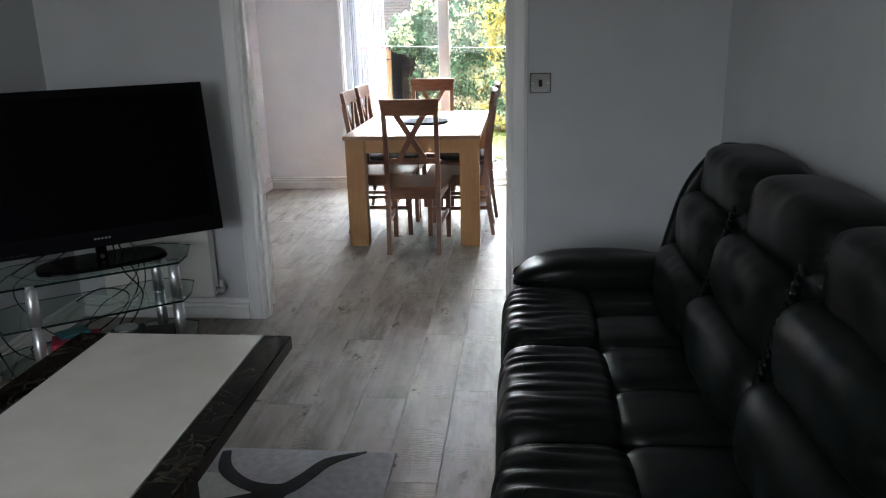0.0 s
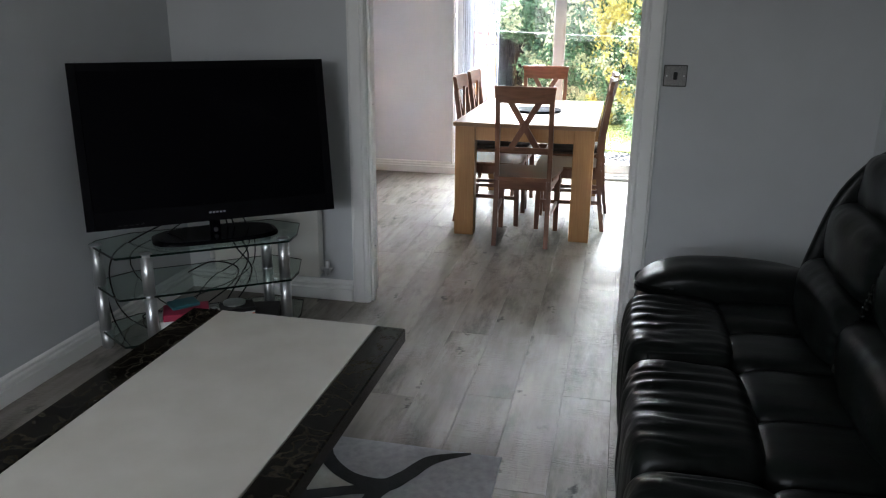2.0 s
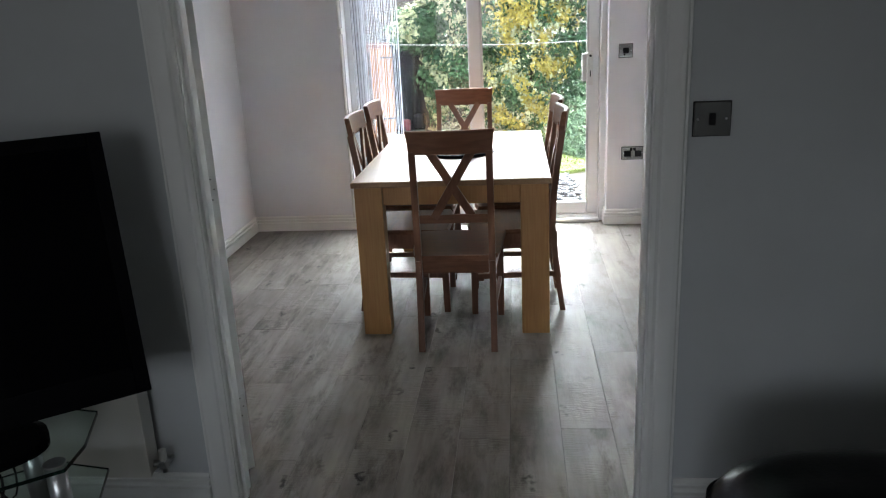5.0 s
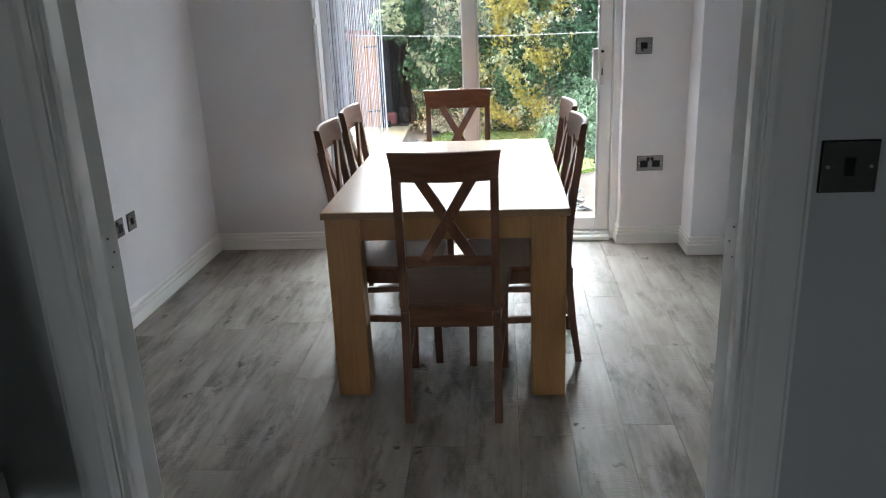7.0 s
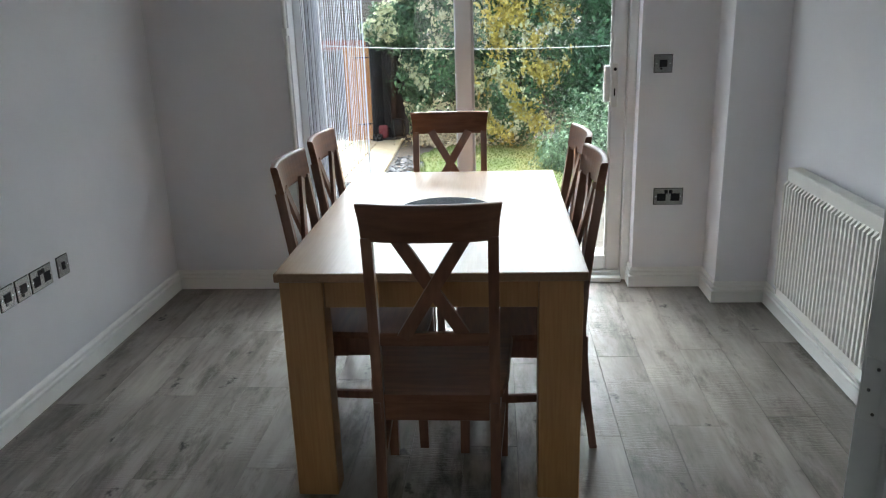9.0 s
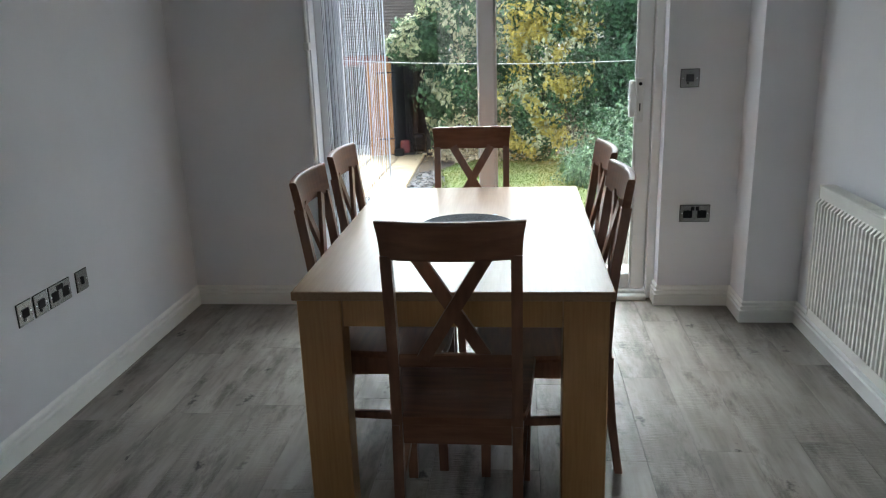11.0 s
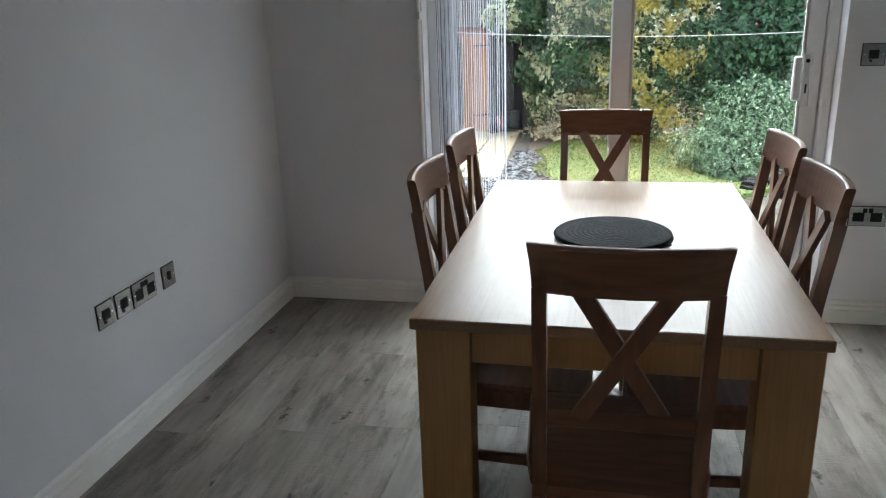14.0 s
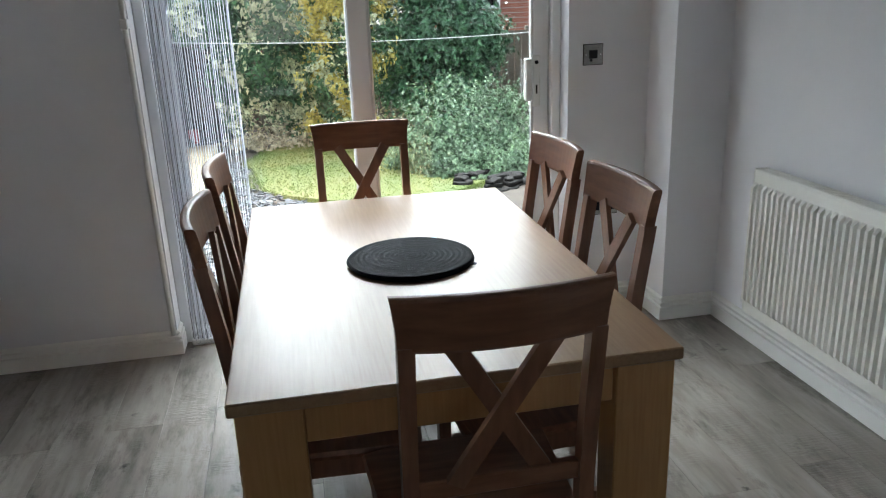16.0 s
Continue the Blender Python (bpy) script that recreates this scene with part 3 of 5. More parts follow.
# ---- double doors folded back into the dining room ----
for hx0, side in ((OX0 + 0.012, 1), (OX1 - 0.012, -1)):
    rz = 140.5 if side > 0 else 37
    d = thing("panelled_door", (-0.662 if side > 0 else hx0 + 0.025, 0.181 if side > 0 else 0.187, 0), "white gloss panelled door leaf standing open", "door", "pair of double doors", rz)
    yy0, yy1 = (0.0, 0.042) if side < 0 else (-0.042, 0.0)
    L = 0.60
    bm = B()
    for b in ((0, yy0, 0.008, 0.09, yy1, 2.02), (L - 0.09, yy0, 0.008, L, yy1, 2.02), (0.09, yy0, 0.008, L - 0.09, yy1, 0.21), (0.09, yy0, 0.86, L - 0.09, yy1, 1.0), (0.09, yy0, 1.92, L - 0.09, yy1, 2.02)):
        bx(bm, *b, 0.002)
    part("stiles_and_rails", bm, M_GLOSS, d)
    for z0, z1 in ((0.21, 0.86), (1.0, 1.92)):
        bm = B()
        bx(bm, 0.09, yy0 + 0.012, z0, L - 0.09, yy1 - 0.012, z1)
        for zz in (yy0 + 0.004, yy1 - 0.012):
            bx(bm, 0.13, zz, z0 + 0.04, L - 0.13, zz + 0.008, z1 - 0.04, 0.003)
        part("door_panel", bm, M_GLOSS, d)
    for sy, y0 in ((-1, yy0), (1, yy1)):
        bm = B()
        bx(bm, L - 0.075, y0 - 0.003 if sy < 0 else y0, 0.90, L - 0.035, y0 if sy < 0 else y0 + 0.003, 1.08, 0.001)
        part("backplate", bm, M_STEEL, d)
        bm = B()
        tube(bm, [(L - 0.055, y0, 1.02), (L - 0.055, y0 + sy * 0.048, 1.02)], 0.0075, 10)
        tube(bm, [(L - 0.046, y0 + sy * 0.050, 1.02), (L - 0.075, y0 + sy * 0.053, 1.022), (L - 0.115, y0 + sy * 0.053, 1.020), (L - 0.150, y0 + sy * 0.050, 1.014)], 0.0095, 10)
        part("lever_handle", bm, M_CHROME, d, "chrome lever handle", True)
    m_ = Matrix.Rotation(radians(-rz), 4, 'Z')
    ye = -side * 0.036
    for z in (0.25, 0.995, 1.78):
        k0 = m_ @ Vector((-side * 0.002, -0.022, 0))
        bm = B()
        for za, zb in ((-0.045, -0.019), (-0.018, 0.018), (0.019, 0.045)):
            cyl(bm, (k0.x, k0.y, z + za), (k0.x, k0.y, z + zb), 0.0078, n=12)
        cyl(bm, (k0.x, k0.y, z - 0.049), (k0.x, k0.y, z + 0.049), 0.0052, n=12)
        bar(bm, (k0.x, k0.y, z), (-0.001, ye * 0.3, z), 0.08, 0.003, (0, 0, 1))
        bx(bm, -0.0025, min(ye, 0), z - 0.045, 0.0005, max(ye, 0), z + 0.045, 0.001)
        hg = part("hinge", bm, M_GLOSS, d, "hinge painted over in white gloss")
        for zs, ys in ((-0.032, 0.5), (0.0, 0.75), (0.032, 0.5)):
            bm = B()
            cyl(bm, (-0.0024, ye * ys, z + zs), (-0.0034, ye * ys, z + zs), 0.0024, n=8)
            part("screw", bm, M_NICKEL, hg)

# ---- dining table ----
TX0, TX1, TY0, TY1, TZ = -0.478, 0.443, 1.366, 2.843, 0.76
tb = thing("dining_table", ((TX0 + TX1) / 2, (TY0 + TY1) / 2, 0), "large light oak dining table with broad square legs", "table")
hx_, hy_ = (TX1 - TX0) / 2, (TY1 - TY0) / 2
frame_part("tabletop", [(-hx_, -hy_, TZ - 0.028, hx_, hy_, TZ)], M_OAKTOP, tb, "", 0.003)
for sx in (-1, 1):
    for sy in (-1, 1):
        x0, x1 = sorted((sx * (hx_ - 0.012), sx * (hx_ - 0.142)))
        y0, y1 = sorted((sy * (hy_ - 0.012), sy * (hy_ - 0.10)))
        frame_part("leg", [(x0, y0, 0, x1, y1, TZ - 0.028)], M_OAK, tb, "", 0.003)
ap = [(-hx_ + 0.142, -hy_ + 0.03, TZ - 0.118, hx_ - 0.142, -hy_ + 0.05, TZ - 0.028), (-hx_ + 0.142, hy_ - 0.05, TZ - 0.118, hx_ - 0.142, hy_ - 0.03, TZ - 0.028),
      (-hx_ + 0.03, -hy_ + 0.10, TZ - 0.118, -hx_ + 0.05, hy_ - 0.10, TZ - 0.028), (hx_ - 0.05, -hy_ + 0.10, TZ - 0.118, hx_ - 0.03, hy_ - 0.10, TZ - 0.028)]
for b in ap:
    frame_part("apron", [b], M_OAK, tb, "", 0.002)

# stack of round placemats
pm = thing("placemat_stack", (-0.013, 2.082, TZ), "stack of round black woven placemats on the table", "placemats")
for i in range(3):
    bm = B()
    R = 0.174
    ox, oy = ((0.004, -0.003), (-0.003, 0.003), (0, 0))[i]
    prof = []
    nr = 22
    for k in range(nr + 1):
        r = R * k / nr
        prof.append((r, 0.0045 + 0.0007 * (k % 2)))
    prof += [(R + 0.002, 0.003), (R, 0.0)]
    seg = 56
    c = bm.verts.new((ox, oy, 0.0045))
    rings = []
    for r, z in prof[1:]:
        rings.append([bm.verts.new((ox + r * math.cos(2 * math.pi * j / seg), oy + r * math.sin(2 * math.pi * j / seg), z)) for j in range(seg)])
    for j in range(seg):
        bm.faces.new((c, rings[0][j], rings[0][(j + 1) % seg]))
        for q in range(len(rings) - 1):
            bm.faces.new((rings[q][j], rings[q + 1][j], rings[q + 1][(j + 1) % seg], rings[q][(j + 1) % seg]))
    bm.faces.new([rings[-1][j] for j in range(seg)][::-1])
    ob = part("placemat", bm, M_MAT, pm)
    ob.location = (0, 0, 0.0052 * i)
    ob.rotation_euler = (0, 0, radians(40 * i))
for a, z in ((58, 0.012), (-32, 0.006)):
    bm = B()
    bx(bm, 0.170, -0.008, 0, 0.195, 0.008, 0.002, 0.0005)
    ob = part("fabric_tag", bm, M_STRING if a > 0 else M_MAT, pm)
    ob.location = (0, 0, z)
    ob.rotation_euler = (0, 0, radians(a))


# ---- dining chairs ----
def slab(bm, pts, w, axis_n):
    """A bar with square section swept along points in a plane."""
    ring = []
    for p, (tx, ty) in pts:
        p = Vector(p)
        ring.append([bm.verts.new(p + Vector((sx * tx, sy * ty, 0))) for sx, sy in ((-1, -1), (1, -1), (1, 1), (-1, 1))])
    for i in range(len(ring) - 1):
        for j in range(4):
            bm.faces.new((ring[i][j], ring[i][(j + 1) % 4], ring[i + 1][(j + 1) % 4], ring[i + 1][j]))
    bm.faces.new(ring[0][::-1])
    bm.faces.new(ring[-1])


def back_y(z):
    """How far the back stands forward of its top, by height: raked above the seat, swept back below it."""
    knots = ((0.0, 0.002), (0.2, 0.032), (0.45, 0.054), (0.6, 0.047), (0.75, 0.030), (0.93, 0.004), (1.1, -0.02))
    for (z0, a), (z1, b) in zip(knots, knots[1:]):
        if z <= z1:
            return a + (b - a) * (z - z0) / (z1 - z0)
    return -0.02


def crest(bm):
    n, rows = 12, ((0.914, 0.010), (0.920, 0.013), (0.955, 0.013), (0.985, 0.0125), (1.009, 0.012), (1.015, 0.010), (1.017, 0.005))
    G = []
    for z, t in rows:
        fr, bk = [], []
        half = 0.180 + 0.010 * ((z - 0.914) / 0.1) ** 2
        for i in range(n + 1):
            u = -1 + 2 * i / n
            cy = -0.026 * (1 - u * u) - 0.014 * (z - 0.9) / 0.1
            fr.append(bm.verts.new((u * half, cy + t + 0.012, z)))
            bk.append(bm.verts.new((u * half, cy - t + 0.012, z)))
        G.append((fr, bk))
    for a, b in zip(G, G[1:]):
        for i in range(n):
            bm.faces.new((a[0][i], a[0][i + 1], b[0][i + 1], b[0][i]))
            bm.faces.new((a[1][i + 1], a[1][i], b[1][i], b[1][i + 1]))
        bm.faces.new((a[0][0], b[0][0], b[1][0], a[1][0]))
        bm.faces.new((a[0][n], a[1][n], b[1][n], b[0][n]))
    for (fr, bk) in (G[0], G[-1]):
        for i in range(n):
            bm.faces.new((fr[i], bk[i], bk[i + 1], fr[i + 1]))
    bmesh.ops.recalc_face_normals(bm, faces=bm.faces[:])


def chair(pad):
    c = thing("dining_chair", (0, 0, 0), "", "chair", "chairs round the table")
    for sx in (-1, 1):
        bm = B()
        slab(bm, [((sx * 0.166, back_y(z), z), (0.0145, 0.0155 if z > 0.1 else 0.013)) for z in (0, 0.1, 0.2, 0.29, 0.37, 0.45, 0.53, 0.6, 0.68, 0.75, 0.84, 0.925)], 0, 0)
        part("back_leg", bm, M_PINE, c)
        bm = B()
        slab(bm, [((sx * 0.190, 0.452, 0), (0.015, 0.015)), ((sx * 0.190, 0.445, 0.42), (0.019, 0.019))], 0, 0)
        part("front_leg", bm, M_PINE, c)
        bm = B()
        bar(bm, (sx * 0.168, 0.036, 0.20), (sx * 0.19, 0.44, 0.20), 0.026, 0.018)
        part("side_stretcher", bm, M_PINE, c)
        bm = B()
        bar(bm, (sx * 0.168, 0.03, 0.395), (sx * 0.19, 0.44, 0.395), 0.06, 0.018)
        part("side_rail", bm, M_PINE, c)
    bm = B()
    bx(bm, -0.15, back_y(0.4) - 0.010, 0.365, 0.15, back_y(0.4) + 0.010, 0.425, 0.002)
    part("back_rail", bm, M_PINEX, c)
    bm = B()
    bx(bm, -0.172, 0.436, 0.365, 0.172, 0.455, 0.425, 0.002)
    part("front_rail", bm, M_PINEX, c)
    # seat of three boards, wider at the front
    bm = B()
    n = 10
    lo, hi, mid = [], [], []
    outline = []
    for i in range(n + 1):
        u = -1 + 2 * i / n
        outline.append((u * 0.225, 0.478 - 0.02 * u ** 4))
    outline = [(-0.150, 0.040), (-0.190, 0.075), (-0.205, 0.15)] + outline + [(0.205, 0.15), (0.190, 0.075), (0.150, 0.040)]
    lo = [bm.verts.new((x * 0.985, y, 0.425)) for x, y in outline]
    mid = [bm.verts.new((x, y, 0.436)) for x, y in outline]
    hi = [bm.verts.new((x * 0.975, 0.01 + (y - 0.01) * 0.985, 0.447)) for x, y in outline]
    for r0, r1 in ((lo, mid), (mid, hi)):
        for j in range(len(outline)):
            k = (j + 1) % len(outline)
            bm.faces.new((r0[j], r0[k], r1[k], r1[j]))
    bm.faces.new(lo)
    bm.faces.new(hi)
    bmesh.ops.recalc_face_normals(bm, faces=bm.faces[:])
    part("seat", bm, M_PINEX, c)
    bm = B()
    crest(bm)
    part("crest_rail", bm, M_PINEX, c, smooth=False)
    bm = B()
    bx(bm, -0.152, back_y(0.62) - 0.010, 0.598, 0.152, back_y(0.62) + 0.010, 0.637, 0.003)
    part("lower_back_rail", bm, M_PINEX, c)
    for s, off in ((1, -0.006), (-1, 0.006)):
        bm = B()
        bar(bm, (-s * 0.085, back_y(0.63) + off, 0.625), (s * 0.092, 0.004 + off, 0.925), 0.036, 0.014, (1, 0, 0))
        part("cross_brace", bm, M_PINE, c)
    if pad:
        bm = B()
        puff(bm, -0.195, 0.03, 0.448, 0.195, 0.45, 0.492, 4.0, 7)
        part("seat_pad", bm, M_CUSH, c, "dark seat pad", True)
    return c


plain = chair(False)
plain.matrix_basis = pose(0.006, 1.178, 0, 0, 0, 0)
padded = chair(True)
padded.matrix_basis = pose(-0.535, 2.385, 0, 0, 0, -91)
copy_thing(padded, pose(0.514, 2.37, 0, 0, 0, 93))
for m in (pose(-0.535, 1.868, 0, 0, 0, -90), pose(0.507, 1.852, 0, 0, 0, 92), pose(-0.048, 3.03, 0, 0, 0, 180)):
    copy_thing(plain, m)
for o in [o for o in scene.objects if o.name.startswith("dining_chair")]:
    pads = [c for c in o.children if c.name.startswith("seat_pad")]
    tagged(o, "stained pine cross-back chair with a dark seat pad beside the table" if pads else "stained pine cross-back chair with a bare wooden seat at the table")


# ---- radiators ----
def radiator(name, m, L, h, label, ribbed=True):
    """Face towards local -y, wall at y = 0.09; length along x."""
    r = thing(name, (0, 0, 0), label, "radiator")
    r.matrix_basis = m
    bm = B()
    bx(bm, 0, 0.006, 0, L, 0.02, h - 0.004, 0.003)
    part("front_panel", bm, M_RAD, r)
    n = int(L / 0.0333)
    w = L / n * 0.275
    bm = B()
    vs = [bm.verts.new(v) for v in ((-w, 0.006, 0.045), (-w * 0.75, -0.012, 0.064), (w * 0.75, -0.012, 0.064), (w, 0.006, 0.045),
                                    (-w, 0.006, h - 0.055), (-w * 0.75, -0.012, h - 0.074), (w * 0.75, -0.012, h - 0.074), (w, 0.006, h - 0.055))]
    for f in ((0, 1, 5, 4), (1, 2, 6, 5), (2, 3, 7, 6), (0, 3, 2, 1), (4, 5, 6, 7)):
        bm.faces.new([vs[k] for k in f])
    bmesh.ops.recalc_face_normals(bm, faces=bm.faces[:])
    rib = mesh_of(bm, "rib", M_RAD)
    for i in range(n if ribbed else 0):
        ob = new("rib", rib)
        ob.parent = r
        ob.location = ((i + 0.5) * L / n, 0, 0)
    bm = B()
    bx(bm, -0.002, 0.004, h - 0.012, L + 0.002, 0.066, h, 0.003)
    for i in range(int(L / 0.02)):
        bx(bm, 0.01 + i * 0.02, 0.012, h - 0.001, 0.016 + i * 0.02, 0.058, h + 0.001)
    part("top_grille", bm, M_RAD, r)
    for x in (-0.002, L - 0.001):
        bm = B()
        bx(bm, x, 0.004, 0.01, x + 0.003, 0.066, h - 0.012, 0.001)
        part("side_panel", bm, M_RAD, r)
    bm = B()
    bx(bm, 0.1, 0.066, 0.05, 0.14, 0.0895, h - 0.05)
    bx(bm, L - 0.14, 0.066, 0.05, L - 0.1, 0.0895, h - 0.05)
    part("wall_bracket", bm, M_RAD, r)
    for x, sg in ((0, -1), (L, 1)):
        bm = B()
        cyl(bm, (x, 0.035, 0.035), (x + sg * 0.045, 0.035, 0.035), 0.011, n=10)
        cyl(bm, (x + sg * 0.034, 0.035, 0.028), (x + sg * 0.034, 0.0895, 0.028), 0.008, n=10)
        cyl(bm, (x + sg * 0.034, 0.035, 0.006), (x + sg * 0.034, 0.035, 0.05), 0.009, n=10)
        part("pipe_tail", bm, M_STEEL, r, smooth=True)
        bm = B()
        bx(bm, x + sg * 0.034 - 0.014, 0.021, 0.02, x + sg * 0.034 + 0.014, 0.049, 0.05, 0.004)
        part("valve_body", bm, M_STEEL, r)
        bm = B()
        cyl(bm, (x + sg * 0.034, 0.035, 0.05), (x + sg * 0.034, 0.035, 0.085), 0.013, 0.011, n=12)
        part("valve_cap", bm, M_WHITEP, r)
    return r


M_RAD = mat("cream_white_enamel", (0.74, 0.73, 0.68), (0.79, 0.78, 0.73), rough=0.35, scale=5)
RZ = 0.166
radiator("radiator", pose(1.47, 2.73, RZ, 0, 0, -90), 1.2, 0.61, "white ribbed panel radiator on the dining room wall")
RZ = 0.142
radiator("radiator_behind_stand", pose(-1.437, -0.07, RZ, 0, 0, 0), 0.578, 0.44, "cream panel radiator on the wall behind the television stand", False)


# ---- switches and sockets ----
def plate(name, m, w, h, kind, label, cat):
    """Plate in the local xz plane, facing -y, centred."""
    p = thing(name, (0, 0, 0), label, cat)
    p.matrix_basis = m
    bm = B()
    bx(bm, -w / 2, -0.004, -h / 2, w / 2, 0.0, h / 2, 0.0015)
    part("backing", bm, M_BLACK, p)
    bm = B()
    bx(bm, -w / 2 + 0.003, -0.0065, -h / 2 + 0.003, w / 2 - 0.003, -0.0042, h / 2 - 0.003, 0.001)
    part("faceplate", bm, M_NICKEL, p, "brushed metal faceplate")
    sx = w / 2 - 0.013
    for x in (-sx, sx):
        bm = B()
        cyl(bm, (x, -0.0062, 0), (x, -0.0078, 0), 0.0032, n=10)
        part("screw", bm, M_STEEL, p)
    if kind == "rocker":
        bm = B()
        bx(bm, -0.0085, -0.011, -0.016, 0.0085, -0.006, 0.016, 0.0015)
        part("rocker", bm, M_BLACK, p)
    elif kind == "module":
        bm = B()
        bx(bm, -0.019, -0.010, -0.017, 0.019, -0.006, 0.019, 0.0015)
        part("module", bm, M_BLACK, p)
        bm = B()
        cyl(bm, (-0.01, -0.0098, -0.024), (-0.01, -0.0075, -0.024), 0.006, n=12)
        part("cord_outlet", bm, M_BLACK, p)
    else:
        xs = (0,) if kind == "single" else (-0.036, 0.036)
        for x in xs:
            bm = B()
            bx(bm, x - 0.023, -0.0072, -0.024, x + 0.023, -0.006, 0.016, 0.0004)
            part("socket_insert", bm, M_BLACK, p)
            bm = B()
            bx(bm, x - 0.004, -0.0076, 0.002, x + 0.004, -0.006, 0.018)
            bx(bm, x - 0.0165, -0.0076, -0.018, x - 0.0055, -0.006, -0.007)
            bx(bm, x + 0.0055, -0.0076, -0.018, x + 0.0165, -0.006, -0.007)
            part("pin_slots", bm, M_BLACK, p)
        for x in ((-0.012, 0.012) if kind == "double" else (0.024,)):
            bm = B()
            z = 0.026 if kind == "double" else 0.02
            bx(bm, x - 0.0085, -0.010, z - 0.010, x + 0.0085, -0.006, z + 0.010, 0.0015)
            part("rocker", bm, M_BLACK, p)
    return p


plate("light_switch", pose(0.794, W0, 1.186), 0.098, 0.092, "rocker", "brushed metal light switch beside the doorway", "light switch")
plate("fused_switch", pose(1.03, DY1, 1.2), 0.094, 0.092, "module", "brushed metal fused spur switch with black insert", "switch")
plate("double_socket", pose(1.092, DY1, 0.507), 0.155, 0.092, "double", "brushed metal double socket with black inserts", "socket")
for y, w, k, n, lab in ((1.85, 0.09, "module", "outlet_plate", "brushed metal outlet plate with a black insert"), (1.951, 0.09, "module", "single_socket", "brushed metal single outlet plate"),
                        (2.078, 0.150, "double", "double_socket", "brushed metal double socket in a row on the wall"), (2.238, 0.088, "rocker", "aerial_outlet", "brushed metal aerial outlet set apart from the row")):
    plate(n, pose(DX0, y, 0.506, 0, 0, 90), w, 0.09, k, lab, "socket")

# ---- lounge: sofa ----
sf = thing("recliner_sofa", (1.118, -1.594, 0), "black leather three-seat recliner sofa with tufted back cushions", "sofa")
SX, SY = 1.16, -1.58


def lp(x, y, z):
    return x - SX, y - SY, z


def spuff(name, x0, y0, z0, x1, y1, z1, k, cuts, fn=None, label=""):
    bm = B()
    puff(bm, x0 - SX, y0 - SY, z0, x1 - SX, y1 - SY, z1, k, cuts, fn)
    return part(name, bm, M_LEATHER, sf, label, True)


def wrinkle(seed, ax, amt):
    def fn(u, v, w, p):
        n1 = noise.noise(Vector((p.x * 2.2 + seed, p.y * 30 + 1.1 * noise.noise(Vector((p.x * 4, p.y * 5, seed))), seed * 3.1)))
        n2 = noise.noise(Vector((p.x * 9 + seed, p.y * 14, p.z * 6 + seed)))
        front = max(0.0, min(1.0, (0.95 - u) / 1.3))
        n3 = noise.noise(Vector((p.x * 3 + seed, p.y * 62 + 1.2 * n2, seed * 1.7)))
        d = amt * (n1 * (0.2 + front) + 0.25 * n2 + 0.45 * n3 * (0.2 + front))
        if w > 0.2:
            p.z += d
        if u < -0.6:
            p.x += d * 0.8
        return p
    return fn


spuff("base", 0.76, -2.72, 0.03, 1.60, -0.46, 0.30, 12, 4)
for i, (ya, yb) in enumerate(((-1.275, -0.70), (-1.87, -1.275), (-2.46, -1.87))):
    spuff("seat_front_cushion", 0.68, ya + 0.002, 0.06, 1.03, yb - 0.002, 0.468, 6, 56, wrinkle(i + 1.3, 0, 0.012))
    for j in range(2):
        y0 = ya + (yb - ya) * j / 2
        spuff("seat_rear_cushion", 0.985, y0, 0.22, 1.40, y0 + (yb - ya) / 2, 0.458, 5, 10, wrinkle(i * 2 + j + 7.7, 0, 0.004))


def armfn(u, v, w, p):
    p.z += 0.012 * noise.noise(Vector((p.x * 5, p.y * 9, 4)))
    if u < -0.3 and w > 0:
        p.z -= 0.05 * ((-0.3 - u) / 0.7) ** 2
    return p


spuff("arm", 0.72, -0.73, 0.05, 1.42, -0.49, 0.46, 7, 9)
spuff("arm_pad", 0.715, -0.75, 0.40, 1.40, -0.48, 0.558, 3.2, 14, armfn)
spuff("arm", 0.72, -2.70, 0.05, 1.42, -2.46, 0.46, 7, 9)
spuff("arm_pad", 0.715, -2.71, 0.40, 1.40, -2.44, 0.558, 3.2, 14, armfn)
spuff("back_frame", 1.40, -2.5, 0.05, 1.62, -0.66, 0.90, 6, 6)
# tufted back: three rows of stuffed rolls, two to a seat, leaning back
for i in range(3):
    y0 = -2.46 + i * 0.588
    for r, (z0, z1, xo, th) in enumerate(((0.42, 0.66, 1.245, 0.27), (0.62, 0.86, 1.305, 0.27), (0.80, 1.03, 1.385, 0.25))):
        def fn(u, v, w, p, s=i * 3 + r):
            e = noise.noise(Vector((p.y * 26, p.z * 5 + s, s * 2.7)))
            e2 = noise.noise(Vector((p.y * 6 + s, p.z * 7, s * 1.1)))
            g = noise.noise(Vector((p.y * 4 + s, p.z * 60 + 2 * e2, s)))
            p.x += 0.014 * e2 + 0.010 * e * max(0.0, abs(w) - 0.35) + 0.03 * g * max(0.0, abs(v) - 0.7) + 0.20 * (p.z - (0.5 + 0.2 * 1)) * 0.25
            return p
        spuff("back_cushion", xo, y0 - 0.006, z0, xo + th, y0 + 0.594, z1, 3.6, 26, fn)


def lean(u, v, w, p):
    p.x += 0.26 * (p.z - 0.5) + 0.07 * max(0.0, -u) * max(0.0, w) ** 3
    return p


spuff("side_panel", 1.262, -0.715, 0.40, 1.50, -0.655, 1.01, 3.4, 12, lean)
